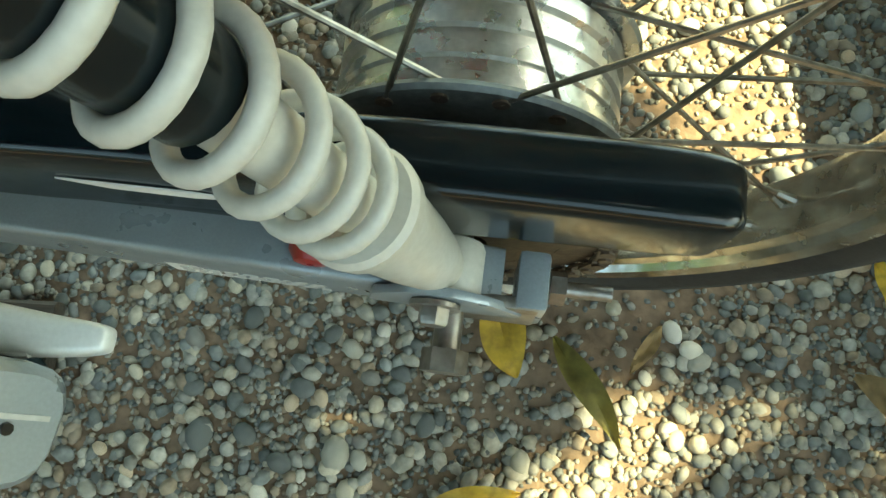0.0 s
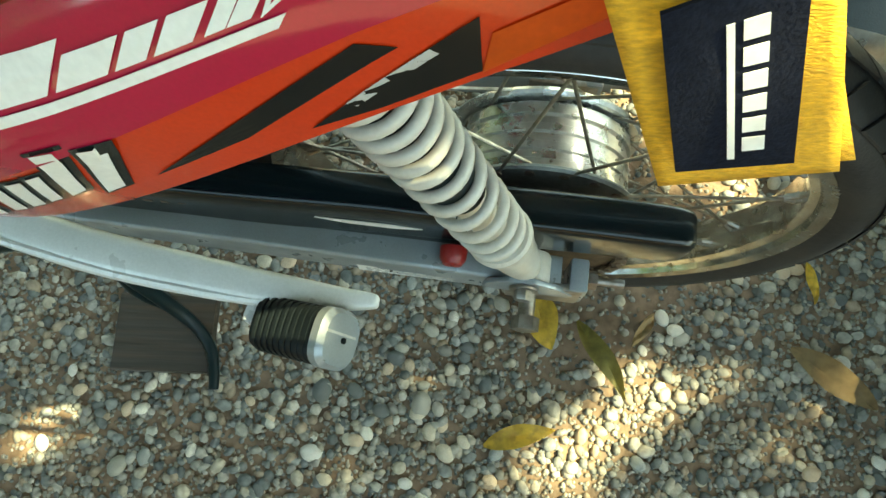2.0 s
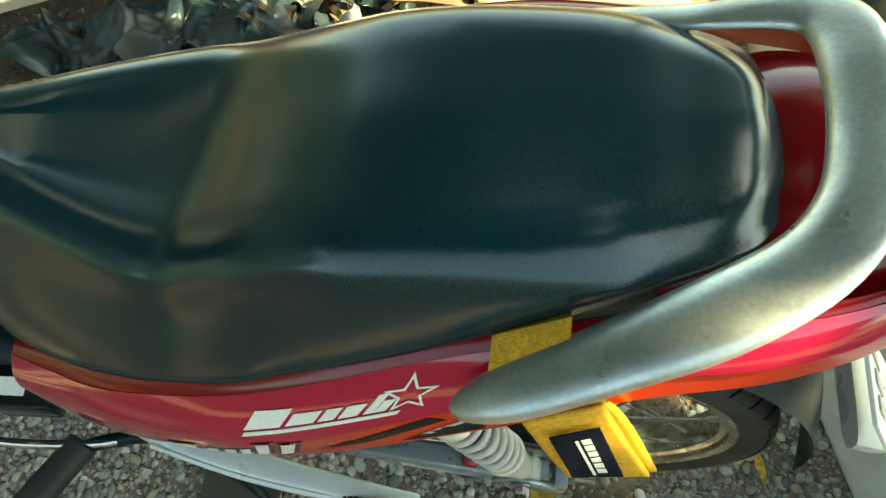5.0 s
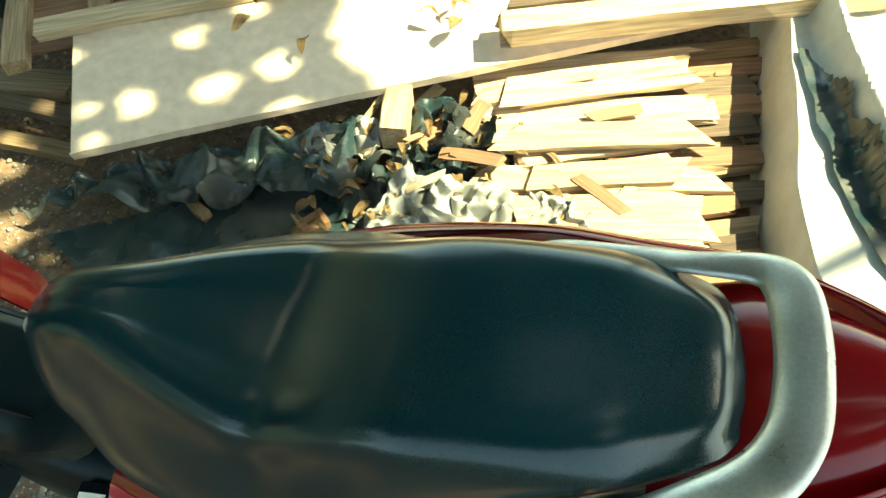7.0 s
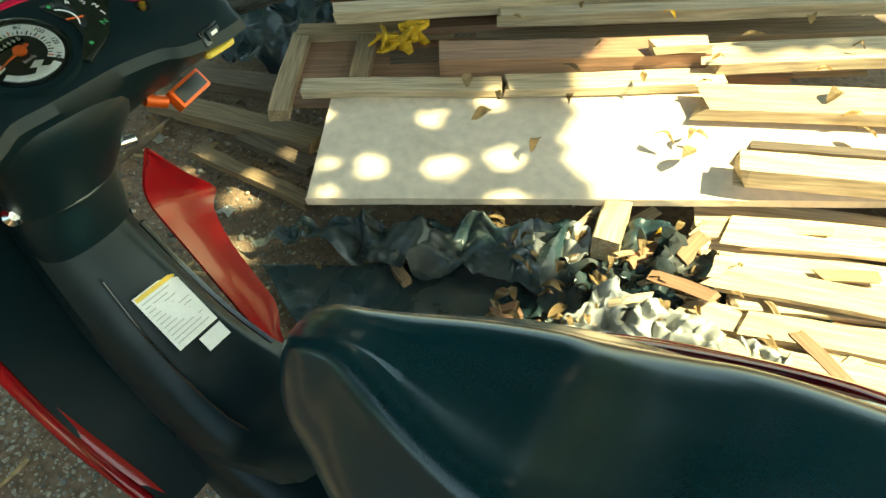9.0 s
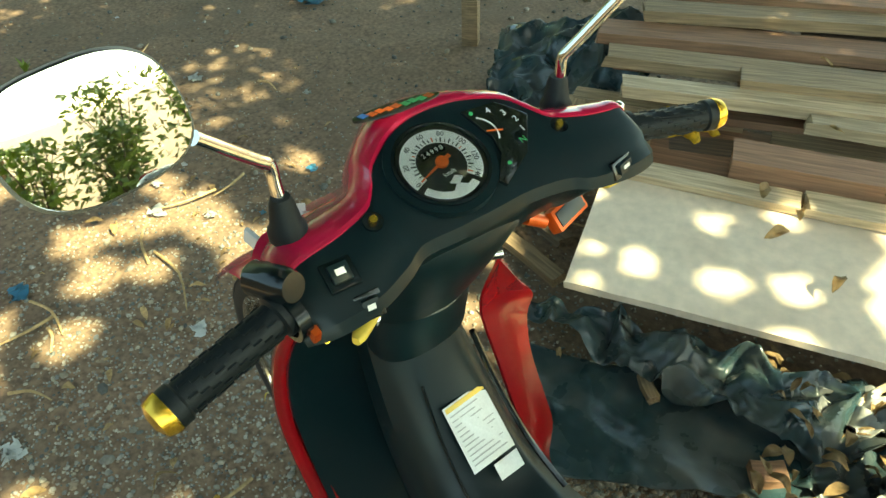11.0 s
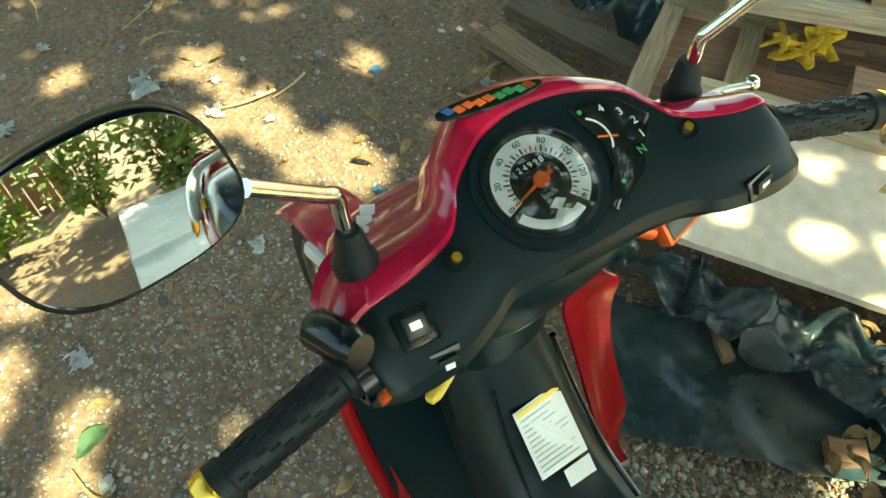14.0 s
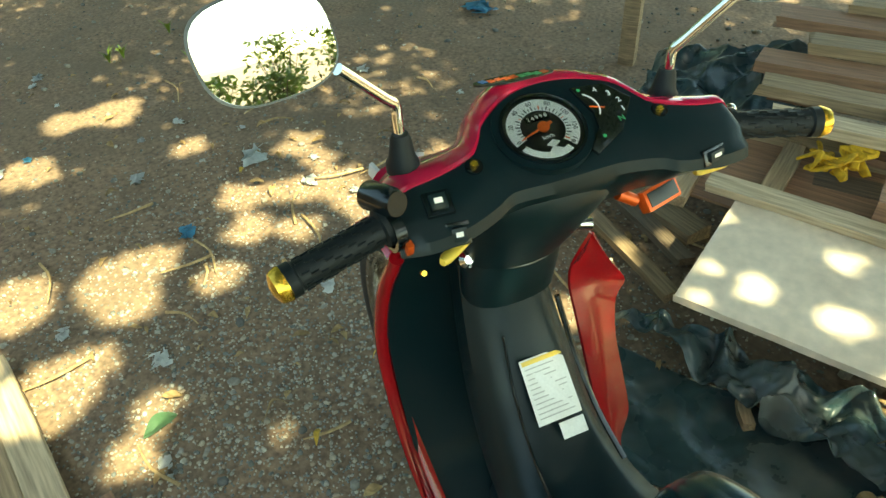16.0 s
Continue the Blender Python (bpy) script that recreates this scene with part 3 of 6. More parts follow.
for s in (-1, 1):
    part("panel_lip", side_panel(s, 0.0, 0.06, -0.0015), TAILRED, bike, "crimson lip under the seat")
    part("side_panel", side_panel(s, 0.05, 0.54, 0.0), RED, bike, "glossy crimson tail side panel")
    part("lower_panel", side_panel(s, 0.52, 1.0, -0.002), ORANGE, bike, "glossy orange-red lower side panel")


def tail_top():
    rows = [(0.07, 0.100, 0.770), (0.14, 0.107, 0.802), (0.20, 0.087, 0.816), (0.25, 0.058, 0.823), (0.29, 0.026, 0.824), (0.306, 0.006, 0.820)]
    rings = []
    for x, h, z in smooth_rows(rows, 5):
        rings.append([Vector((x, MID + h * a, z - 0.03 * abs(a) ** 3 + 0.006 * (1 - a * a))) for a in np.linspace(-1, 1, 13)])
    bm = loft(rings, False, False)
    bmesh.ops.recalc_face_normals(bm, faces=bm.faces)
    bmesh.ops.solidify(bm, geom=bm.faces[:], thickness=0.003)
    return bm


part("tail_cover", tail_top(), TAILRED, bike, "glossy red rear cowl behind the seat")
part("under_tray", box_loft([(-0.45, 0.015, 0.52, 0.10, 0.09), (-0.2, 0.018, 0.60, 0.10, 0.07), (0.0, 0.022, 0.70, 0.09, 0.05), (0.16, 0.022, 0.765, 0.07, 0.022), (0.27, 0.022, 0.795, 0.02, 0.012)], 4, 20, 5), BLACKP, bike, "black inner tray under the seat")

# grab rail: one flat aluminium hoop
GR = [(-0.051, -0.156, 0.757, 0.003), (-0.042, -0.155, 0.761, 0.011), (-0.015, -0.147, 0.776, 0.0185), (0.035, -0.128, 0.8, 0.0215), (0.085, -0.106, 0.822, 0.024), (0.128, -0.078, 0.838, 0.0225), (0.15, -0.044, 0.848, 0.021), (0.158, 0.0, 0.85, 0.02), (0.158, 0.045, 0.851, 0.02), (0.153, 0.08, 0.847, 0.0195), (0.135, 0.098, 0.839, 0.016), (0.09, 0.106, 0.824, 0.012), (0.05, 0.12, 0.802, 0.012), (-0.02, 0.136, 0.776, 0.011), (-0.05, 0.142, 0.764, 0.004)]
part("grab_rail", tube([g[:3] for g in GR], [g[3] for g in GR], 16, 6, flat=0.42), ALU, bike, "cast aluminium pillion grab rail")


# lettering on the side panel is drawn as plain bars
def on_panel(u, v, lift=0.0012):
    """A point of the left panel: u along x, v the fraction of its height."""
    t, b = np.array(smooth_rows(TOP, 6)), np.array(smooth_rows(LOW, 6))
    p = np.array([np.interp(u, t[:, 0], t[:, i]) for i in range(3)])
    q = np.array([np.interp(u, b[:, 0], b[:, i]) for i in range(3)])
    x, y, z = p + (q - p) * v
    return Vector((u, y - swell(u) * math.sin(math.pi * max(v, 0) ** 0.6) - lift, z))


def decal(poly, mat, name, parent, label=""):
    """A thin film on the left panel: four corners as x and fraction of its height."""
    a, b, c, d = poly
    rows = []
    for i in range(9):
        f = i / 8
        lo, hi = [(p[0] + (q[0] - p[0]) * f, p[1] + (q[1] - p[1]) * f) for p, q in ((a, b), (d, c))]
        rows.append([on_panel(lo[0] + (hi[0] - lo[0]) * g, lo[1] + (hi[1] - lo[1]) * g, 0.0016) for g in (0, 0.5, 1)])
    bm = loft(rows, False, False)
    bmesh.ops.recalc_face_normals(bm, faces=bm.faces)
    bmesh.ops.solidify(bm, geom=bm.faces[:], thickness=0.0004)
    return part(name, bm, mat, parent, label, smooth=False)


deco = decal([(-0.206, 0.312), (-0.088, 0.386), (-0.085, 0.350), (-0.203, 0.274)], WHITE, "side_decal", bike, "white slanted lettering shapes over a white underline")
for u, w, hgt, sl in ((-0.203, 0.030, 0.125, 0.012), (-0.169, 0.022, 0.088, 0.008), (-0.144, 0.012, 0.088, 0.008), (-0.129, 0.014, 0.088, 0.008), (-0.111, 0.007, 0.135, 0.012), (-0.1035, 0.008, 0.088, 0.008)):
    v = 0.250 + 0.64 * (u + 0.203)
    decal([(u, v), (u + w, v + 0.64 * w), (u + w + sl, v + 0.64 * w - hgt), (u + sl, v - hgt)], WHITE, "bar", deco)
star = []
for k in range(10):
    a = math.pi / 2 + math.pi * k / 5 - 0.15
    r = 1.0 if k % 2 == 0 else 0.42
    star.append((-0.079 + 0.0195 * r * math.cos(a), 0.225 - 0.150 * r * math.sin(a)))
for k in range(10):
    a, b = star[k], star[(k + 1) % 10]
    ia, ib = [(p[0] + (-0.079 - p[0]) * 0.25, p[1] + (0.225 - p[1]) * 0.25) for p in (a, b)]
    decal([a, b, ib, ia], WHITE, "star_edge", deco)

# black and orange flashes along the lower panel, and a second row of white bars
def film_lift(v):
    """The lower panel lies 2 mm deeper than the upper one."""
    return 0.0008 if v < 0.54 else -0.0012


def flash(u0, v0, u1, v1, u2, v2, u3, v3, mat, name, label=""):
    bm = bmesh.new()
    n = 8
    rows = []
    for k in range(n + 1):
        f = k / n
        a, b = (u0 + (u1 - u0) * f, v0 + (v1 - v0) * f), (u3 + (u2 - u3) * f, v3 + (v2 - v3) * f)
        rows.append([on_panel(a[0] + (b[0] - a[0]) * g, a[1] + (b[1] - a[1]) * g, film_lift(a[1] + (b[1] - a[1]) * g) + (0.0006 if mat is WHITE else 0.0)) for g in (0, 0.33, 0.67, 1)])
    part(name, loft(rows, False, False), mat, bike, label, smooth=False)


flash(-0.160, 0.86, -0.068, 0.59, -0.055, 0.68, -0.112, 0.84, GLOSSB, "black_flash", "black graphic flash on the side panel")
flash(-0.088, 0.93, -0.032, 0.67, -0.030, 0.95, -0.062, 0.96, GLOSSB, "black_flash")
flash(-0.028, 0.77, 0.020, 0.70, 0.020, 0.86, -0.030, 0.96, ORANGEP, "orange_flash", "orange stripe beside the black flash")
flash(-0.074, 0.86, -0.046, 0.74, -0.043, 0.78, -0.070, 0.90, PRINT, "grey_line")
flash(-0.42, 0.70, -0.33, 0.72, -0.32, 0.78, -0.42, 0.76, GLOSSB, "black_flash")
for q in ((-0.318, 0.90, -0.290, 0.90, -0.262, 0.46, -0.288, 0.46), (-0.274, 0.86, -0.259, 0.85, -0.246, 0.62, -0.259, 0.62), (-0.251, 0.84, -0.237, 0.83, -0.226, 0.61, -0.239, 0.61), (-0.230, 0.82, -0.219, 0.81, -0.211, 0.60, -0.221, 0.60), (-0.211, 0.81, -0.199, 0.79, -0.189, 0.48, -0.201, 0.46), (-0.190, 0.86, -0.178, 0.85, -0.167, 0.55, -0.179, 0.52)):
    edge = [c + d for c, d in zip(q, (-0.003, 0.020, 0.004, 0.018, 0.006, -0.02, -0.003, -0.02))]
    flash(*edge, GLOSSB, "letter_shadow")
    flash(*q, WHITE, "bar")

# ---- cockpit ----
# rows of y, then the front edge x, z, the rear edge x, z, and the depth of the cover
FACE = [(-0.190, -0.868, 0.950, -0.828, 0.930, 0.030), (-0.160, -0.876, 0.957, -0.816, 0.933, 0.045), (-0.118, -0.879, 0.961, -0.815, 0.936, 0.055), (-0.078, -0.888, 0.966, -0.826, 0.940, 0.065), (-0.060, -0.903, 0.973, -0.834, 0.943, 0.075), (-0.045, -0.922, 0.981, -0.836, 0.945, 0.085), (-0.008, -0.943, 0.991, -0.831, 0.946, 0.095), (0.030, -0.950, 0.997, -0.828, 0.947, 0.100), (0.080, -0.943, 0.997, -0.826, 0.947, 0.095), (0.125, -0.921, 0.991, -0.816, 0.945, 0.080), (0.143, -0.897, 0.982, -0.806, 0.942, 0.070), (0.158, -0.876, 0.975, -0.801, 0.940, 0.060), (0.195, -0.858, 0.970, -0.793, 0.938, 0.050), (0.222, -0.852, 0.967, -0.792, 0.938, 0.046), (0.240, -0.850, 0.965, -0.796, 0.937, 0.044), (0.246, -0.846, 0.958, -0.802, 0.936, 0.036)]


def face_ring(y, fx, fz, bx, bz, d):
    pts = [(fx, fz), (fx * 0.66 + bx * 0.34, fz * 0.66 + bz * 0.34 + 0.002), (fx * 0.33 + bx * 0.67, fz * 0.33 + bz * 0.67 + 0.002), (bx - 0.012, bz + 0.003), (bx, bz - 0.005), (bx + 0.004, bz - 0.018), (bx - 0.004, bz - 0.4 * d), (bx - 0.028, bz - 0.8 * d), (bx - 0.05, bz - d), (fx + 0.008, fz - d - 0.02), (fx + 0.001, fz - 0.02)]
    return [Vector((x, y, z)) for x, z in pts]


part("handlebar_cover", loft([face_ring(*r) for r in smooth_rows(FACE, 5)]), BLACKP, bike, "matt black plastic handlebar cover")
part("steering_cover", loft([[Vector((x + a - 0.010 * (abs(b) / hy) ** 1.5, y + b, z)) for a, b in rounded(0, 0, hx, hy, 2.5, 32)] for x, y, z, hx, hy in smooth_rows([(-0.892, 0.022, 0.940, 0.050, 0.112), (-0.886, 0.020, 0.905, 0.060, 0.108), (-0.893, 0.008, 0.850, 0.050, 0.088), (-0.905, -0.004, 0.798, 0.038, 0.072)], 4)]), BLACKP, bike, "black plastic steering column cover")
part("neck_cover", loft([[Vector((x + a, y + b, z)) for a, b in rounded(0, 0, hx, hy, 2.5, 28)] for x, y, z, hx, hy in smooth_rows([(-0.912, -0.004, 0.800, 0.036, 0.067), (-0.918, -0.006, 0.77, 0.040, 0.070), (-0.925, -0.006, 0.72, 0.042, 0.066)], 3)]), BLACKP, bike, "black plastic neck under the steering cover")
RIM = {-0.190: 0.030, -0.16: 0.050, -0.118: 0.046, -0.078: 0.036, -0.06: 0.034, -0.045: 0.034, -0.008: 0.042, 0.03: 0.042, 0.08: 0.034, 0.125: 0.020, 0.143: 0.010, 0.158: 0.022, 0.195: 0.030, 0.222: 0.024, 0.240: 0.018, 0.246: 0.010}


def hood_ring(y, fx, fz, rim, drop):
    pts = [(fx + 0.002, fz - 0.016), (fx + 0.0025, fz + 0.001), (fx - 0.001, fz + 0.0035), (fx - rim * 0.5, fz + 0.005 - 0.05 * rim), (fx - rim, fz + 0.002 - 0.15 * rim), (fx - rim - 0.010, fz - 0.010 - 0.1 * rim), (fx - rim - 0.022, fz - 0.4 * drop), (fx - rim - 0.030, fz - drop), (fx - 0.01, fz - drop - 0.01)]
    return [Vector((x, y, z)) for x, z in pts]


hood = []
for r in FACE:
    mid = math.exp(-((r[0] - 0.02) / 0.09) ** 2)
    hood.append((r[0], r[1], r[2], RIM[min(RIM, key=lambda k: abs(k - r[0]))], 0.035 + 0.07 * mid))
part("red_top_cover", loft([hood_ring(*r) for r in smooth_rows(hood, 5)]), RED, bike, "glossy red upper handlebar cover")
part("headlamp_cowl", loft([[Vector((x, -0.026 + a, z + b)) for a, b in rounded(0, 0, hy, hz, 2.8, 28)] for x, z, hy, hz in smooth_rows([(-0.90, 0.908, 0.134, 0.026), (-0.95, 0.896, 0.136, 0.032), (-0.99, 0.876, 0.124, 0.038), (-1.03, 0.842, 0.108, 0.044), (-1.06, 0.80, 0.085, 0.044), (-1.075, 0.77, 0.04, 0.024)], 5)]), RED, bike, "glossy red headlamp cowl with white lettering shapes")
CW = Vector((-0.998, -0.094, 0.9125))
for k in range(5):
    part("cowl_bar", block((0.010, 0.014, 0.0006), Matrix.Translation(CW + Vector((0.016, 0.0, 0.004)) * k * 0.75 + Vector((0, -0.010 * k, 0))) @ pose(0, 0, 0, 0, 26, -32), 0), WHITE, bike)


def dial_frame():
    """The plane of the instruments: its middle, along right, along up, out."""
    out = Vector((0.36, -0.06, 0.93)).normalized()
    right = Vector((0.02, 1.0, 0.06))
    right = (right - out * right.dot(out)).normalized()
    return Vector((-0.8865, 0.014, 0.974)), right, out.cross(right), out


DC, DR, DU, DO = dial_frame()
DM = Matrix(((DR.x, DU.x, DO.x, DC.x), (DR.y, DU.y, DO.y, DC.y), (DR.z, DU.z, DO.z, DC.z), (0, 0, 0, 1)))


def disc(r0, r1, z0, z1, m, sides=48, a0=0.0, a1=2 * math.pi):
    bm = bmesh.new()
    full = a1 - a0 > 6.28
    n = sides if full else sides + 1
    rings = []
    for k in range(n):
        a = a0 + (a1 - a0) * k / sides
        c, s = math.cos(a), math.sin(a)
        rings.append([m @ Vector((r * c, r * s, z)) for r, z in ((r0, z0), (r1, z0), (r1, z1), (r0, z1))])
    if full:
        rings.append(rings[0])
        bm = loft(rings, False, True)
        bmesh.ops.remove_doubles(bm, verts=bm.verts, dist=1e-6)
        return bm
    return loft(rings, True, True)


panel = part("instrument_panel", disc(0.0495, 0.0585, -0.010, 0.0015, DM), BLACKP, bike, "raised black ring round the speedometer")
speedo = part("speedometer", disc(0.0005, 0.048, -0.003, 0.0008, DM), DIALB, panel, "round speedometer, white dial ring")
part("bezel", disc(0.0465, 0.0505, -0.004, 0.004, DM), GLOSSB, speedo)
part("dial_ring", disc(0.026, 0.042, 0.0008, 0.0016, DM, 48, radians(-55), radians(198)), DIALW, speedo)
part("dial_ring", disc(0.034, 0.042, 0.0008, 0.0016, DM, 30, radians(208), radians(296)), DIALW, speedo)
for k in range(29):
    a = radians(194 - 244 * k / 28)
    r1 = 0.030 if k % 2 else 0.032
    part("tick", block((r1 - 0.0265, 0.0009 if k % 2 else 0.0014, 0.0005), DM @ pose((r1 + 0.0265) / 2 * math.cos(a), (r1 + 0.0265) / 2 * math.sin(a), 0.0019, 0, 0, math.degrees(a)), 0), DIALB if k % 7 else NEEDLE, speedo)


def text_ob(body, size, m, mat, parent, name="numeral"):
    cu = bpy.data.curves.new(name, "FONT")
    cu.body, cu.size, cu.align_x, cu.align_y, cu.extrude = body, size, "CENTER", "CENTER", 0.0002
    tmp = bpy.data.objects.new("tmp_text", cu)
    scene.collection.objects.link(tmp)
    dg = bpy.context.evaluated_depsgraph_get()
    me = bpy.data.meshes.new_from_object(tmp.evaluated_get(dg))
    bpy.data.objects.remove(tmp)
    me.materials.clear()
    me.materials.append(mat)
    me.transform(m)
    ob = new(name, me)
    ob.parent = parent
    return ob


for k, v in enumerate(range(0, 160, 20)):
    a = radians(194 - 244 * k / 7)
    text_ob(str(v), 0.0078, DM @ pose(0.0365 * math.cos(a), 0.0365 * math.sin(a), 0.0019, 0, 0, math.degrees(a) - 90), DIALB, speedo)
part("odometer_window", block((0.030, 0.0085, 0.001), DM @ pose(0, 0.0155, 0.0016), 0.0003), GLOSSB, speedo)
for k, v in enumerate("24998"):
    text_ob(v, 0.0075, DM @ pose(-0.011 + 0.0055 * k, 0.0155, 0.0024), WHITE, speedo)
text_ob("km/h", 0.0072, DM @ pose(0.0, -0.013, 0.0012), WHITE, speedo)
part("emblem", slab([(-0.008, 0.004), (0.002, 0.009), (0.009, 0.004), (0.001, -0.001), (0.008, -0.006), (0.0, -0.010), (-0.009, -0.005), (-0.002, 0.0)], 0.0006, DM @ Matrix.Translation((0.0, -0.027, 0.001))), WHITE, speedo, "white emblem shape")
needle = part("needle", slab([(0, -0.0016), (0.031, -0.0006), (0.031, 0.0006), (0, 0.0016), (-0.012, 0.0022), (-0.012, -0.0022)], 0.001, DM @ pose(0, 0, 0.0036, 0, 0, 195)), NEEDLE, speedo, "orange needle resting at zero")
part("needle_hub", disc(0.0003, 0.0068, 0.0022, 0.0052, DM, 24), NEEDLE, speedo)
lens = part("dial_glass", disc(0.0005, 0.0466, 0.0060, 0.0066, DM), CLEARG, speedo, "clear glass over the dial")
lens.visible_shadow = False
lamp = part("tell_tale_window", slab([(0.058, 0.042), (0.099, 0.034), (0.119, 0.003), (0.084, -0.036), (0.040, -0.055), (0.036, -0.046), (0.060, -0.022), (0.066, 0.0), (0.062, 0.018)], 0.0045, DM @ Matrix.Translation((0.001, 0.0, -0.0035)), 0.0008), GLASSD, panel, "dark window with gear lamps and fuel gauge")
for k, v in enumerate(("4", "3", "2", "1", "N")):
    a = radians(52 - 23 * k)
    text_ob(v, 0.0105, DM @ pose(0.050 + 0.050 * math.cos(a) + 0.004, 0.001 + 0.034 * math.sin(a), 0.0014), WHITE if v != "N" else GREENP, lamp)
part("gauge_arc", disc(0.022, 0.0235, 0.0, 0.0006, DM @ Matrix.Translation((0.054, 0.008, 0.0014)), 16, radians(-40), radians(55)), WHITE, lamp)
part("gauge_needle", block((0.018, 0.0016, 0.0008), DM @ pose(0.074, 0.004, 0.0016, 0, 0, -25), 0), NEEDLE, lamp)
for x, y in ((0.066, 0.034), (0.060, -0.036)):
    part("indicator_lamp", disc(0.0003, 0.0022, 0.0012, 0.002, DM @ Matrix.Translation((x, y, 0)), 16), GREENP, lamp)
for p, ang in (((-0.868, -0.083, 0.967), 0), ((-0.862, 0.158, 0.971), 0)):
    part("gold_screw", tube([Vector(p) - DO * 0.004, Vector(p) + DO * 0.003], 0.0042, 10), GOLD, bike, "gold-coloured cover screw")
    part("screw_well", disc(0.0046, 0.010, -0.002, 0.001, Matrix.Translation(Vector(p) - DO * 0.002) @ DM.to_3x3().to_4x4(), 24), GLOSSB, bike)


def grip(inner, outer, label):
    a, b = Vector(inner), Vector(outer)
    d = (b - a).normalized()
    L = (b - a).length
    pts, rad = [a, a + d * 0.006, a + d * 0.008, a + d * (L - 0.012), a + d * (L - 0.010), a + d * L], [0.021, 0.021, 0.0165, 0.0160, 0.0185, 0.0185]
    g = part("handlebar_grip", tube(pts, rad, 24), GRIPM, bike, label)
    bm = bmesh.new()
    for k in range(10):
        s = 0.016 + (L - 0.035) * k / 9
        e1 = d.orthogonal().normalized()
        e2 = d.cross(e1)
        for q in range(8):
            a0 = 2 * math.pi * q / 8 + 0.25 * k
            c = a + d * s + 0.0164 * (math.cos(a0) * e1 + math.sin(a0) * e2)
            tube([c - d * 0.0042, c + d * 0.0042], 0.0014, 5, bm=bm)
    part("grip_ribs", bm, GRIPM, g)
    e = part("bar_end", tube([b, b + d * 0.003, b + d * 0.012, b + d * 0.016], [0.019, 0.0195, 0.0165, 0.006], 24), GOLD, g, "gold bar end weight")
    return g, d


GL = ((-0.848, -0.196, 0.940), (-0.832, -0.308, 0.924))
GRR = ((-0.842, 0.250, 0.934), (-0.798, 0.353, 0.931))
gl, dl = grip(*GL, "ribbed black rubber throttle-side style grip with gold end")
gr, drr = grip(*GRR, "ribbed black rubber grip with gold end")
part("grip_logo", block((0.040, 0.0008, 0.008), Matrix.Translation((Vector(GRR[0]) + Vector(GRR[1])) / 2 + Vector((0.010, -0.004, 0.0135))) @ pose(0, 0, 0, 50, 0, 58), 0), DIALB, gr, "dark lettering bar")


def switch_at(c, yaw, tilt, w, h, name):
    m = pose(*c, 0, tilt, yaw)
    rec = part("switch_recess", block((h, w, 0.006), m, 0.002), GLOSSB, bike, "recessed black switch")
    part(name, block((h * 0.6, w * 0.62, 0.006), m @ pose(0, 0, 0.004, 0, 8, 0), 0.0015), BLACKP, rec)
    part("switch_mark", block((h * 0.2, w * 0.30, 0.0006), m @ pose(0, 0, 0.0072, 0, 8, 0), 0), WHITE, rec)


switch_at((-0.844, -0.138, 0.9505), -8, 22, 0.030, 0.030, "beam_switch")
switch_at((-0.819, -0.128, 0.925), -8, 62, 0.026, 0.026, "turn_switch")
switch_at((-0.8, 0.192, 0.932), 8, 62, 0.036, 0.020, "starter_switch")
part("lever_cap", loft([[Vector((-0.822, -0.128, 0.905)) + Vector((0.30, -0.62, -0.10)).normalized() * s + Vector((0.9, 0.45, 0)).normalized() * a + Vector((0, 0, 1)) * b for a, b in rounded(0, 0, w, 0.0045, 3, 14)] for s, w in ((-0.018, 0.004), (-0.014, 0.0075), (0.004, 0.0075), (0.02, 0.007), (0.026, 0.004))]), YELLOW, bike, "yellow plastic switch cap")
part("lever_cap", loft([[Vector((-0.815, 0.205, 0.902)) + Vector((0.10, 0.9, 0.05)).normalized() * s + Vector((0.95, -0.1, 0)).normalized() * a + Vector((0, 0, 1)) * b for a, b in rounded(0, 0, w, 0.0045, 3, 14)] for s, w in ((-0.018, 0.004), (-0.014, 0.0075), (0.004, 0.0075), (0.02, 0.007), (0.026, 0.004))]), YELLOW, bike, "yellow plastic switch cap")
res = part("brake_reservoir", block((0.028, 0.062, 0.016), pose(-0.851, 0.170, 0.853, 0, 50, 12), 0.003), ORANGEP, bike, "orange framed brake reservoir with black window")
part("reservoir_window", block((0.019, 0.052, 0.004), pose(-0.851, 0.170, 0.853, 0, 50, 12) @ pose(0, 0, 0.0075), 0.001), DIALB, res)
part("reservoir_stem", tube([(-0.852, 0.135, 0.855), (-0.86, 0.112, 0.868)], 0.008, 10), ORANGEP, res)
part("switch_pod", tube([(-0.884, -0.201, 0.960), (-0.880, -0.199, 0.961), (-0.846, -0.187, 0.968), (-0.838, -0.184, 0.970)], [0.0125, 0.0160, 0.0160, 0.0130], 22), GLOSSB, bike, "round black push-button pod")
part("pod_clamp", disc(0.017, 0.022, -0.006, 0.006, Matrix.Translation((-0.842, -0.190, 0.936)) @ pose(0, 0, 0, 90, 0, 6), 20), GLOSSB, bike)
part("pod_tab", block((0.010, 0.008, 0.016), pose(-0.822, -0.182, 0.925, 0, 20, 0), 0.002), ORANGEP, bike)
part("ignition_key", tube([(-0.915, -0.078, 0.800), (-0.902, -0.077, 0.808), (-0.897, -0.077, 0.811)], [0.012, 0.012, 0.006], 18), CHROME, bike, "chrome ignition lock")


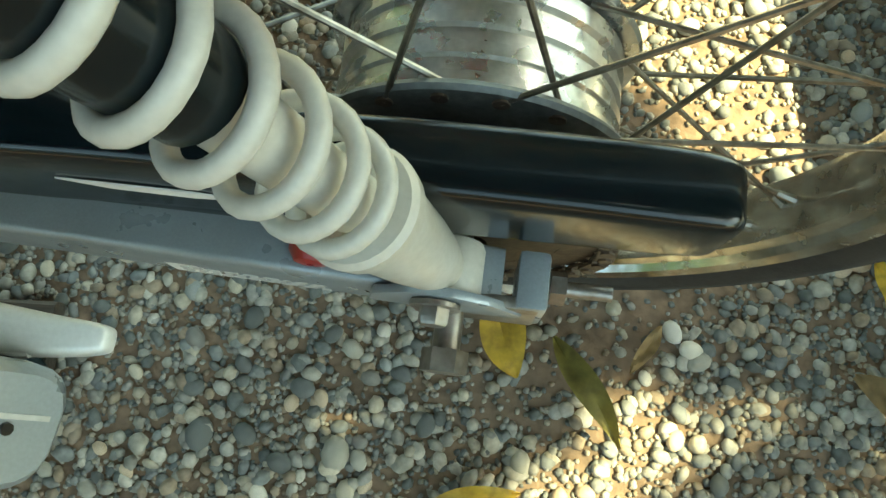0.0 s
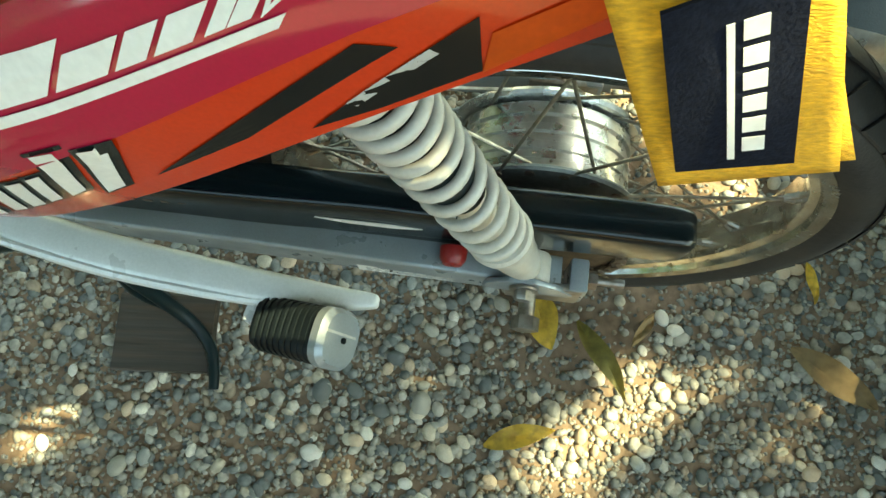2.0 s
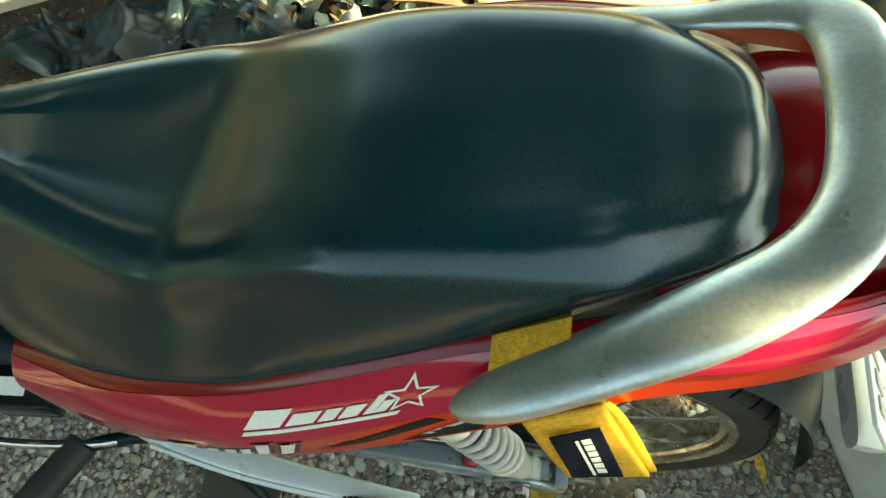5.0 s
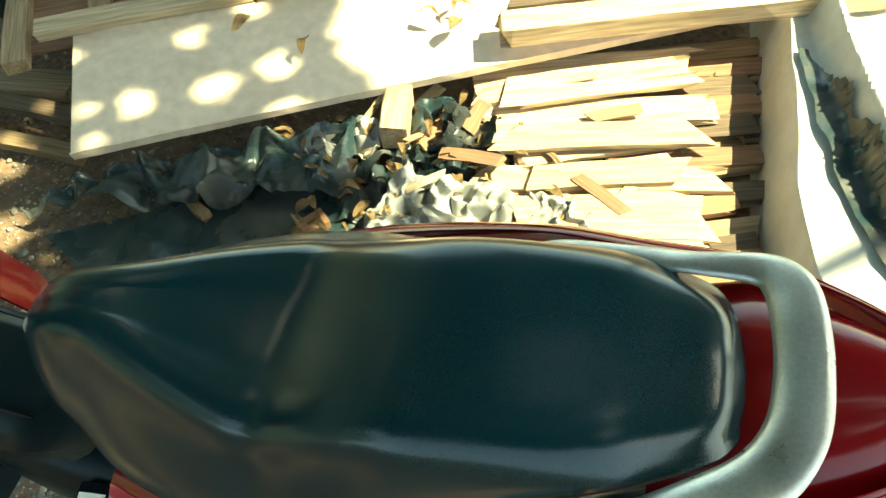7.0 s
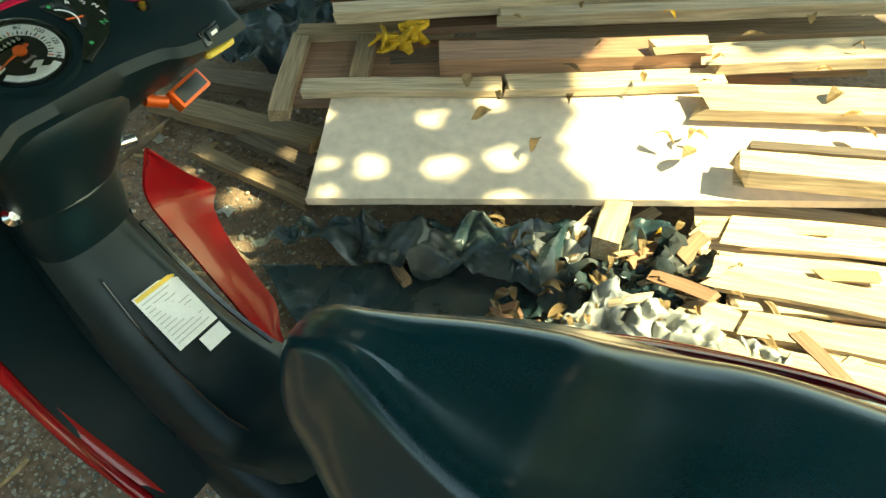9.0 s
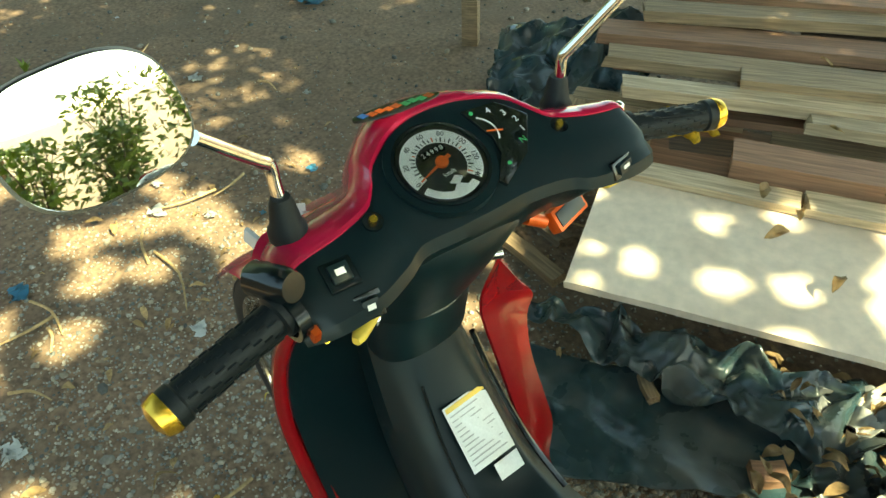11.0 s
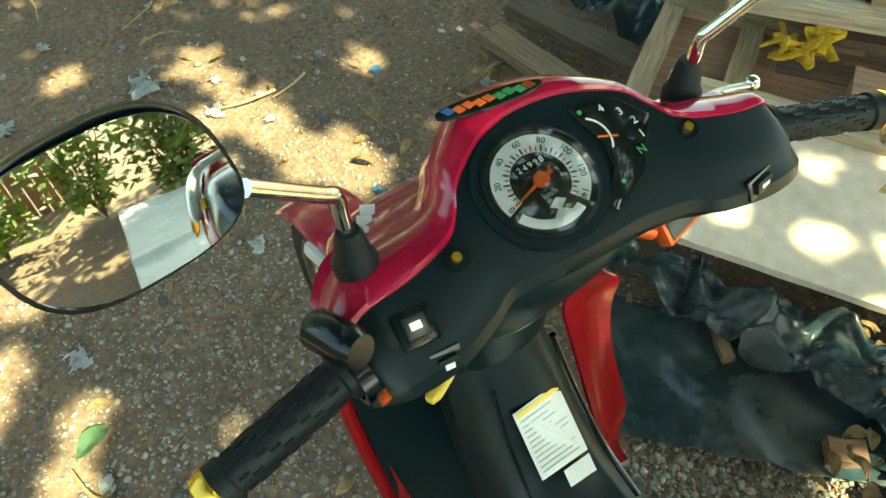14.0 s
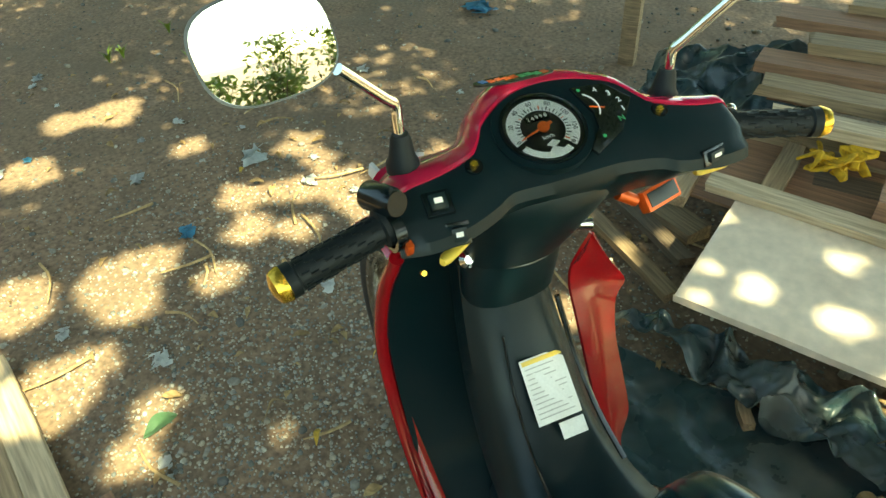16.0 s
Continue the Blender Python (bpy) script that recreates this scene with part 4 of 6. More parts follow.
def mirror(base, bend, end, centre, face, up, hw, hh, label, shear=0.12):
    b = Vector(base)
    boot = part("mirror_boot", tube([b - Vector((0, 0, 0.010)), b, b + Vector((0, 0, 0.006)), b + Vector((0, 0, 0.028)), b + Vector((0, 0, 0.034))], [0.0185, 0.0185, 0.015, 0.0115, 0.009], 20), GRIPM, bike, "black rubber mirror boot")
    stem = part("mirror_stem", tube([tuple(b + Vector((0, 0, 0.02))), tuple(Vector(bend) * 0.7 + b * 0.3), bend, tuple(Vector(bend) * 0.8 + Vector(end) * 0.2), end], 0.0062, 14, 4), CHROME, bike, label)
    f = Vector(face).normalized()
    u = Vector(up)
    u = (u - f * u.dot(f)).normalized()
    r = u.cross(f)
    m = Matrix(((r.x, u.x, f.x, centre[0]), (r.y, u.y, f.y, centre[1]), (r.z, u.z, f.z, centre[2]), (0, 0, 0, 1)))
    outline = rounded(0, 0, hw, hh, 2.9, 40)
    outline = [(x, y + shear * x) for x, y in outline]
    rings = [[m @ Vector((x * s, y * s, z)) for x, y in outline] for s, z in ((0.45, -0.030), (0.8, -0.024), (0.97, -0.010), (1.0, 0.0), (1.0, 0.004), (0.955, 0.004), (0.95, 0.0015))]
    part("mirror_shell", loft(rings), GLOSSB, stem, "black mirror shell")
    # slightly convex glass
    dome = [[m @ Vector((x * 0.953 * s, y * 0.953 * s, 0.0012 + 0.55 * (hw * hw - (x * s) ** 2 - (y * s) ** 2) + 0.07 * (hh + y * s) + (0.05 if shear < 0 else -0.05) * (x * s) + 0.05 * hw)) for x, y in outline] for s in (1.0, 0.9, 0.8, 0.7, 0.6, 0.5, 0.4, 0.3, 0.2, 0.1, 0.01)]
    part("mirror_glass", loft([[p - f * 0.003 for p in dome[0]]] + dome), MIRROR, stem, "slightly convex mirror glass")


mirror((-0.915, -0.146, 0.966), (-0.922, -0.146, 1.030), (-0.906, -0.205, 1.090), (-0.887, -0.271, 1.133), (0.956, 0.031, 0.287), (-0.443, -0.187, 1), 0.061, 0.0465, "chrome mirror stem", -0.078)
mirror((-0.908, 0.203, 0.960), (-0.904, 0.203, 1.018), (-0.866, 0.250, 1.090), (-0.852, 0.305, 1.128), (0.93, -0.22, 0.27), (-0.2, 0.1, 1), 0.078, 0.050, "chrome mirror stem")
part("brake_lever", tube([(-0.880, 0.205, 0.925), (-0.915, 0.255, 0.912), (-0.925, 0.295, 0.902), (-0.917, 0.332, 0.897)], [0.007, 0.006, 0.005, 0.005], 10, 5, flat=0.7), ALU, bike, "polished front brake lever")
part("lever_ball", lathe([(0.0005, -0.009), (0.005, -0.0075), (0.0085, -0.003), (0.0085, 0.003), (0.005, 0.0075), (0.0005, 0.009)], (-0.917, 0.338, 0.897), sides=16), CHROME, bike)
# the seam ring is a lighter grey than the black covers
part("steering_seam", tube([(-0.905 + 0.0375 * math.cos(a) - 0.010 * abs(math.sin(a)) ** 1.5, -0.004 + 0.0715 * math.sin(a), 0.7985) for a in np.linspace(-1.7, 1.7, 21)], 0.0022, 8), SEAMG, bike)
part("side_bolt", tube([(-0.882, 0.070, 0.823), (-0.872, 0.088, 0.823)], 0.008, 12), CHROME, bike)
part("side_lamp", block((0.040, 0.006, 0.02), pose(-0.965, -0.158, 0.918, 0, 20, 14), 0.004), BRACK, bike, "pale front position lens")
CM = Matrix.Translation((-0.969, 0.024, 0.9975)) @ pose(0, 0, 0, 0, -9, 0) @ pose(0, 0, 0, 0, 0, 78)
cow = part("cowl_sticker", slab(rounded(0, 0, 0.050, 0.012, 2.2, 28), 0.0030, CM), GLOSSB, bike, "black oval sticker with coloured script shapes")
for k in range(9):
    part("script_bar", block((0.008, 0.010, 0.0005), CM @ pose(-0.038 + 0.0095 * k, 0.001 * (-1) ** k, 0.0033, 0, 0, 20), 0), [BLUEP, NEEDLE, NEEDLE, NEEDLE, NEEDLE, GREENP, GREENP, GREENP, ORANGEP][k], cow)


# ---- leg shield and spine ----
def wing(side):
    """Red leg shield: rows down its height of inner and outer edge."""
    if side > 0:
        inner = [(-0.897, 0.105, 0.785), (-0.904, 0.085, 0.735), (-0.905, 0.083, 0.70), (-0.900, 0.088, 0.665), (-0.885, 0.098, 0.60), (-0.860, 0.112, 0.50), (-0.836, 0.126, 0.41), (-0.820, 0.132, 0.36), (-0.800, 0.135, 0.31)]
        outer = [(-0.898, 0.113, 0.782), (-0.913, 0.160, 0.705), (-0.928, 0.207, 0.636), (-0.914, 0.182, 0.615), (-0.896, 0.178, 0.55), (-0.868, 0.185, 0.47), (-0.847, 0.188, 0.412), (-0.826, 0.164, 0.365), (-0.803, 0.172, 0.322)]
    else:
        outer = [(-0.955, -0.150, 0.80), (-0.985, -0.165, 0.72), (-1.0, -0.173, 0.62), (-0.985, -0.173, 0.52), (-0.925, -0.170, 0.40), (-0.84, -0.160, 0.30)]
        inner = [(-1.03, -0.085, 0.80), (-1.04, -0.085, 0.72), (-1.04, -0.085, 0.62), (-1.0, -0.085, 0.50), (-0.94, -0.085, 0.38), (-0.84, -0.085, 0.28)]
    a, b = np.array(smooth_rows(inner, 4)), np.array(smooth_rows(outer, 4))
    rows = []
    for p, q in zip(a, b):
        rows.append([Vector(p + (q - p) * k / 6 + np.array((-0.006 * math.sin(math.pi * k / 6), 0, 0))) for k in range(7)])
    bm = loft(rows, False, False)
    bmesh.ops.recalc_face_normals(bm, faces=bm.faces)
    bmesh.ops.solidify(bm, geom=bm.faces[:], thickness=0.004)
    return bm


for s in (-1, 1):
    part("leg_shield", wing(s), TAILRED, bike, "glossy red leg shield wing")
part("shield_rim", tube([(-0.955, -0.152, 0.80), (-0.985, -0.166, 0.72), (-1.0, -0.174, 0.62), (-0.985, -0.174, 0.52), (-0.925, -0.171, 0.40), (-0.84, -0.161, 0.30)], 0.0105, 12, 5), TAILRED, bike, "rounded red rim of the leg shield")
part("shield_flare", loft([[Vector((x, y + w * a, z + 0.012 * a * a)) for a in (-1, -0.5, 0, 0.5, 1)] for x, y, z, w in smooth_rows([(-0.978, -0.164, 0.50, 0.003), (-0.950, -0.163, 0.45, 0.009), (-0.905, -0.161, 0.385, 0.014), (-0.855, -0.156, 0.32, 0.016), (-0.825, -0.152, 0.28, 0.014)], 4)], False, False), TAILRED, bike, "red flare at the foot of the leg shield")
part("shield_rivet", tube([(-0.868, 0.174, 0.424), (-0.860, 0.176, 0.428)], [0.007, 0.005], 12), TAILRED, bike)
part("inner_shield", loft([[Vector((x, y, z)) for y in np.linspace(-0.165, 0.10, 9)] for x, z in smooth_rows([(-0.955, 0.80), (-0.985, 0.72), (-0.995, 0.60), (-0.96, 0.48), (-0.89, 0.36), (-0.80, 0.27)], 4)], False, False), BLACKP, bike, "black plastic inner leg shield")
def spine_ring(x, y, z, hw, d):
    """A flat-topped spine, its right edge sharp, square to its own slope."""
    pts = [(-hw, -d), (-hw * 0.98, -d * 0.45), (-hw * 0.80, -0.018), (-hw * 0.55, -0.006), (-0.2 * hw, -0.001), (0.3 * hw, 0.0), (hw * 0.60, -0.001), (hw * 0.68, -0.004), (hw * 0.98, -0.034), (hw, -d * 0.6), (hw, -d)]
    return [Vector((x + b * 0.69, y + a, z + b * 0.72)) for a, b in pts]


part("spine_cover", loft([spine_ring(*r) for r in smooth_rows([(-0.945, -0.004, 0.80, 0.062, 0.06), (-0.905, -0.002, 0.70, 0.072, 0.07), (-0.862, 0.0, 0.622, 0.080, 0.08), (-0.805, 0.002, 0.548, 0.086, 0.09), (-0.74, 0.004, 0.505, 0.092, 0.10), (-0.66, 0.004, 0.50, 0.098, 0.11), (-0.56, 0.004, 0.56, 0.10, 0.12), (-0.48, 0.004, 0.60, 0.10, 0.12)], 6)]), BLACKP, bike, "black plastic spine cover with a sharp edge")
part("spine_crease", tube([(-0.880, -0.036, 0.668), (-0.838, -0.041, 0.594), (-0.780, -0.046, 0.534), (-0.715, -0.050, 0.502), (-0.66, -0.052, 0.496)], 0.0022, 6, 5), GLOSSB, bike)
part("spine_trim", tube([(-0.883, 0.050, 0.705), (-0.845, 0.060, 0.625), (-0.788, 0.068, 0.552), (-0.725, 0.074, 0.510)], 0.0045, 8, 5), GLOSSB, bike)
ST = [Vector((-0.865, -0.025, 0.624)), Vector((-0.871, 0.048, 0.613)), Vector((-0.801, 0.045, 0.549)), Vector((-0.802, -0.026, 0.552))]
nst = (ST[1] - ST[0]).cross(ST[3] - ST[0]).normalized()
nst = nst if nst.x > 0 else -nst
ST = [p + nst * 0.008 for p in ST]


def quad_plate(c, n, th, lift):
    bm = bmesh.new()
    f = bm.faces.new([bm.verts.new(p + n * lift) for p in c])
    g = bmesh.ops.extrude_face_region(bm, geom=[f])
    bmesh.ops.translate(bm, verts=[v for v in g["geom"] if isinstance(v, bmesh.types.BMVert)], vec=n * th)
    return bm


def in_quad(c, u, v):
    return (c[0] * (1 - u) + c[1] * u) * (1 - v) + (c[3] * (1 - u) + c[2] * u) * v


stk = part("caution_sticker", quad_plate(ST, nst, 0.0008, 0.0), PAPER, bike, "white sticker with lines of small print", smooth=False)
part("sticker_band", quad_plate([in_quad(ST, u, v) for u, v in ((0.03, 0.02), (0.97, 0.02), (0.97, 0.09), (0.03, 0.09))], nst, 0.0003, 0.0018), YELLOW, stk, smooth=False)
for k in range(11):
    v = 0.14 + 0.075 * k
    w = rs.uniform(0.55, 0.92)
    part("print_line", quad_plate([in_quad(ST, a, b) for a, b in ((0.06, v), (w, v), (w, v + 0.017), (0.06, v + 0.017))], nst, 0.0003, 0.0022), PRINT, stk, smooth=False)
TG = [in_quad(ST, u, v) + nst * 0.001 for u, v in ((0.42, 1.05), (0.98, 1.05), (0.98, 1.30), (0.42, 1.30))]
part("tag_plate", quad_plate(TG, nst, 0.0008, 0.0), PAPER, bike, "small white riveted tag", smooth=False)
for p in ((-0.905, -0.045, 0.725), (-0.925, -0.13, 0.79), (-0.895, 0.045, 0.82)):
    part("gold_screw", tube([Vector(p), Vector(p) + Vector((0.007, 0, 0.004))], 0.0038, 10), GOLD, bike)

# front mudguard and fork
part("front_mudguard", loft([[Vector((-1.225 + (0.305 + 0.012 * math.cos(a)) * math.cos(t), -0.03 + 0.055 * math.sin(a), 0.28 + (0.305 + 0.012 * math.cos(a)) * math.sin(t))) for a in np.linspace(-1.5, 1.5, 11)] for t in np.linspace(radians(10), radians(150), 22)], False, False), RED, bike, "glossy red front mudguard")
for y in (-0.105, 0.05):
    part("fork_leg", tube([(-1.225, y, 0.28), (-1.05, y, 0.66)], 0.016, 14), ALU, bike)

# ---- lower parts ----
part("engine", box_loft([(-0.86, 0.0, 0.30, 0.07, 0.07), (-0.78, 0.0, 0.30, 0.09, 0.10), (-0.62, 0.0, 0.29, 0.11, 0.11), (-0.48, 0.0, 0.29, 0.11, 0.10), (-0.42, 0.0, 0.30, 0.08, 0.08)], 4, 24, 4), BLACKP, bike, "dark engine casing")
bx = part("electrics_box", block((0.07, 0.05, 0.06), pose(-0.585, -0.115, 0.365, 0, 12, 8), 0.006), GLOSSB, bike, "black box with a barcode label")
part("barcode_label", block((0.035, 0.022, 0.001), pose(-0.592, -0.118, 0.397, 0, 12, 8), 0), PAPER, bx)
br = part("footrest_bracket", box_loft([(-0.44, -0.130, 0.372, 0.016, 0.026), (-0.38, -0.148, 0.378, 0.017, 0.024), (-0.30, -0.162, 0.388, 0.016, 0.019), (-0.22, -0.170, 0.394, 0.014, 0.016), (-0.165, -0.174, 0.397, 0.012, 0.014), (-0.12, -0.174, 0.399, 0.008, 0.008), (-0.098, -0.173, 0.399, 0.0055, 0.0055), (-0.094, -0.173, 0.399, 0.003, 0.003)], 4, 20, 5), BRACK, bike, "silver painted footrest bracket")
part("bracket_rib", tube([(-0.40, -0.160, 0.398), (-0.30, -0.176, 0.402), (-0.22, -0.183, 0.405), (-0.16, -0.184, 0.405), (-0.12, -0.181, 0.403)], [0.003, 0.004, 0.004, 0.0035, 0.002], 8, 4), BRACK, br)
part("bracket_hole", block((0.026, 0.002, 0.010), pose(-0.372, -0.1665, 0.384, 0, -8, -10), 0.0009), GLOSSB, br)
part("peg_hanger", block((0.022, 0.030, 0.030), pose(-0.178, -0.186, 0.385, 0, 0, -12), 0.005), BRACK, br)
pk, pe = Vector((-0.176, -0.197, 0.388)), Vector((-0.119, -0.205, 0.414))
dpk = (pe - pk).normalized()
s1 = Vector((0, 1, 0)).cross(dpk).normalized()
s2 = dpk.cross(s1)
peg = part("footrest", loft([[pk + dpk * s + s1 * a + s2 * b for a, b in rounded(0, 0, w * 1.1, w, 3.4, 22)] for s, w in ((0, 0.010), (0.006, 0.019), (0.058, 0.020), (0.063, 0.018))]), GRIPM, bike, "folded black rubber pillion footrest")
for k in range(9):
    part("rib", loft([[pk + dpk * (0.010 + 0.0055 * k + s) + s1 * a + s2 * b for a, b in rounded(0, 0, 0.0226, 0.0206, 3.4, 22)] for s in (0, 0.0028)]), GRIPM, peg)
cap = part("end_cap", loft([[pe + dpk * q + s1 * (a - 0.001) + s2 * b for a, b in rounded(0, 0, w, w * 0.95, 3.0, 22)] for q, w in ((-0.002, 0.0225), (0.004, 0.0225), (0.008, 0.019))]), SILVER, peg, "silver end cap")
part("cap_screw", tube([pe + dpk * 0.0075, pe + dpk * 0.0095], 0.0022, 8), GLOSSB, peg)
part("cap_slot", loft([[pe + dpk * (0.0078 + 0.0006 * q) + s2 * (0.004 + 0.0045 * b) + s1 * a for a, b in ((-0.020, -0.2), (0.014, -0.2), (0.014, 0.2), (-0.020, 0.2))] for q in (0, 1)]), PRINT, peg)
part("stand", tube([(-0.47, -0.10, 0.245), (-0.43, -0.125, 0.15), (-0.395, -0.150, 0.06), (-0.37, -0.168, 0.034), (-0.350, -0.192, 0.024), (-0.341, -0.220, 0.022), (-0.337, -0.240, 0.022)], [0.010, 0.010, 0.009, 0.008, 0.0075, 0.007, 0.006], 12, 5), BLACKP, bike, "black bent stand foot")
part("stand_leg", tube([(-0.50, 0.0, 0.22), (-0.45, -0.12, 0.10), (-0.42, -0.14, 0.03)], 0.011, 12, 4), BLACKP, bike)
part("frame_tube", tube([(-0.50, -0.06, 0.32), (-0.35, -0.055, 0.40), (-0.26, -0.055, 0.50), (-0.20, -0.06, 0.60)], 0.014, 12, 4), BLACKP, bike)
gp = part("gear_pedal", tube([(-0.50, -0.13, 0.235), (-0.56, -0.15, 0.24), (-0.66, -0.165, 0.25), (-0.74, -0.165, 0.255)], 0.0065, 10, 4), CHROME, bike, "chrome gear pedal")
part("front_footrest", loft([[Vector((-0.575 - 0.05 * q, -0.150 - 0.10 * q, 0.235)) + Vector((a * 0.9, -a * 0.45, b)) for a, b in rounded(0, 0, 0.021, 0.016, 3, 18)] for q in (0, 0.05, 0.92, 1)]), RUBBER, bike, "black rubber rider footrest")
part("footrest_tip", loft([[Vector((-0.575 - 0.05 * q, -0.150 - 0.10 * q, 0.235)) + Vector((a * 0.9, -a * 0.45, b)) for a, b in rounded(0, 0, w, 0.8 * w, 3, 18)] for q, w in ((1.0, 0.022), (1.16, 0.022), (1.2, 0.016))]), BRACK, bike)
part("footrest_bar", tube([(-0.44, -0.12, 0.235), (-0.52, -0.135, 0.235), (-0.585, -0.16, 0.235)], 0.010, 10, 4), BLACKP, bike)

# rear mudguard, plate, lamp
part("rear_mudguard", loft([[Vector((x, 0.0 + 0.075 * a, z - 0.035 * a * a)) for a in np.linspace(-1, 1, 11)] for x, z in smooth_rows([(-0.06, 0.62), (0.06, 0.665), (0.15, 0.655), (0.22, 0.60), (0.275, 0.52), (0.305, 0.44), (0.315, 0.37)], 4)], False, False), BLACKP, bike, "black rear mudguard")
pl = part("rear_plate", block((0.004, 0.16, 0.115), pose(0.318, 0.0, 0.525, 0, -32, 0), 0.001), PAPER, bike, "white registration plate with plain grey bars")
for k in range(5):
    part("plate_bar", block((0.002, 0.014, 0.045), pose(0.3205, -0.05 + 0.025 * k, 0.5265, 0, -32, 0), 0), PRINT, pl)
part("rear_flap", box_loft([(0.325, 0.0, 0.455, 0.07, 0.018), (0.36, 0.0, 0.43, 0.065, 0.018), (0.40, 0.0, 0.385, 0.05, 0.016), (0.415, 0.0, 0.365, 0.035, 0.010)], 4, 22, 4), BRACK, bike, "silver-grey plastic mudguard tail")
part("tail_lamp", box_loft([(0.40, 0.022, 0.79, 0.06, 0.022), (0.435, 0.022, 0.785, 0.05, 0.020), (0.455, 0.022, 0.78, 0.03, 0.012)], 3, 20, 3), REDP, bike, "red tail lamp lens")
sil = part("silencer", tube([(-0.20, 0.12, 0.25), (0.0, 0.14, 0.27), (0.18, 0.15, 0.30), (0.36, 0.155, 0.33), (0.40, 0.155, 0.335)], [0.03, 0.04, 0.045, 0.045, 0.03], 24, 4), ALU, bike, "silver exhaust silencer")

# ---- strap tag on the grab rail ----
TA = [Vector((-0.008, -0.1615, 0.761)), Vector((0.036, -0.150, 0.777)), Vector((0.081, -0.1675, 0.686)), Vector((0.030, -0.174, 0.674))]
ntag = (TA[1] - TA[0]).cross(TA[3] - TA[0]).normalized()
ntag = ntag if ntag.y < 0 else -ntag
tag = thing("strap_tag", "yellow webbing strap tag with a black patch", "strap")
tm = part("webbing", grid_sheet(14, 22, lambda u, v: in_quad(TA, u, v) + ntag * (0.0015 * math.sin(math.pi * v))), WEBBING, tag, "ribbed yellow webbing")
so = tm.modifiers.new("thick", "SOLIDIFY")
so.thickness = 0.0028
back = part("webbing_back", grid_sheet(10, 16, lambda u, v: in_quad(TA, u, v) - ntag * (0.004 + 0.010 * math.sin(math.pi * v)) + Vector((0.005, 0, 0.002)) * v), WEBBING, tag)
so = back.modifiers.new("thick", "SOLIDIFY")
so.thickness = 0.0025
part("webbing_loop", loft([[Vector((-0.031 + 0.044 * u, y + 0.010 * u, z + 0.020 * u)) for u in np.linspace(0, 1, 6)] for y, z in ((-0.106, 0.762), (-0.116, 0.776), (-0.130, 0.776), (-0.150, 0.765))], False, False), WEBBING, tag)
PQ = [in_quad(TA, u, v) + ntag * 0.0042 for u, v in ((0.22, 0.16), (0.85, 0.13), (0.74, 0.85), (0.12, 0.83))]
pt = part("patch", quad_plate(PQ, ntag, 0.0012, 0.0), PATCH, tag, "black woven patch with white bars for lettering")
part("patch_rule", quad_plate([in_quad(PQ, u, v) for u, v in ((0.44, 0.14), (0.50, 0.14), (0.50, 0.92), (0.44, 0.92))], ntag, 0.0005, 0.0013), WHITE, pt)
for k in range(6):
    v0 = 0.14 + 0.128 * k
    part("patch_bar", quad_plate([in_quad(PQ, u, v) for u, v in ((0.56, v0), (0.74, v0), (0.74, v0 + 0.09), (0.56, v0 + 0.09))], ntag, 0.0005, 0.0013), WHITE, pt)

# ---- timber pile ----
PU, PV = Vector((0.892, 0.452, 0)), Vector((-0.452, 0.892, 0))
P0 = Vector((-1.205, 0.637, 0))
PYAW = math.degrees(math.atan2(PU.y, PU.x))


def timber(name, label, u, v, z, lu, lv, h, mat, yaw=0.0, tilt=0.0, category="plank", group="timber pile", bevel=0.003, lean=0.0, ragged=0.0):
    """A sawn piece: its near left corner at u, v of the pile, its top at z."""
    rnd = random.Random(int(1000 * (u + 3) + 77 * v + 13 * lu))
    n = max(2, int(lu / 0.06))
    torn = [[rnd.uniform(-1, 1) * ragged for q in range(8)] for e in (0, 1)]
    rings = []
    for i in range(n + 1):
        f = i / n
        o = 0.0025 * math.sin(6 * f + u * 5)
        ring = []
        for y, zz in ((0, 0), (bevel, -bevel), (0, -h + bevel), (bevel, -h), (lv - bevel, -h), (lv, -h + bevel), (lv, -bevel), (lv - bevel, 0)):
            end = torn[0][len(ring)] * max(0, 1 - 8 * f) + torn[1][len(ring)] * max(0, 8 * f - 7)
            ring.append(Vector((f * lu + end, y + o + rnd.uniform(-1, 1) * 0.0012, zz + rnd.uniform(-1, 1) * 0.0010)))
        ring = [ring[1], ring[0] + Vector((0, 0, -bevel)), ring[2], ring[3], ring[4], ring[5], ring[6], ring[7]]
        rings.append(ring)
    bm = loft(rings)
    ob = mesh_ob(name, bm, mat, False)
    p = P0 + PU * u + PV * v
    ob.matrix_world = Matrix.Translation((p.x, p.y, z)) @ pose(0, 0, 0, lean, -tilt, PYAW + yaw)
    return tagged(ob, label, category, group)


timber("plywood_board", "dusty pale plywood board lying on the timber pile", 0.0, 0.0, 0.180, 2.0, 0.44, 0.028, BOARDM, 0, 0.0, "board", lean=5.0, ragged=0.004)
W = WOODS
timber("batten", "yellowish batten along the edge of the board", -0.09, 0.41, 0.246, 0.60, 0.075, 0.028, W[1], 0, 0, "batten", ragged=0.006)
timber("plank", "sunlit pale plank behind the board", 0.52, 0.40, 0.252, 0.62, 0.085, 0.030, W[1], 2, ragged=0.01)
timber("plank", "reddish beam crossing the timber pile", 0.32, 0.50, 0.292, 0.79, 0.115, 0.066, W[2], 1, ragged=0.006)
timber("plank", "small offcut lying on the reddish beam", 0.94, 0.50, 0.325, 0.16, 0.05, 0.030, W[1], 4, ragged=0.008)
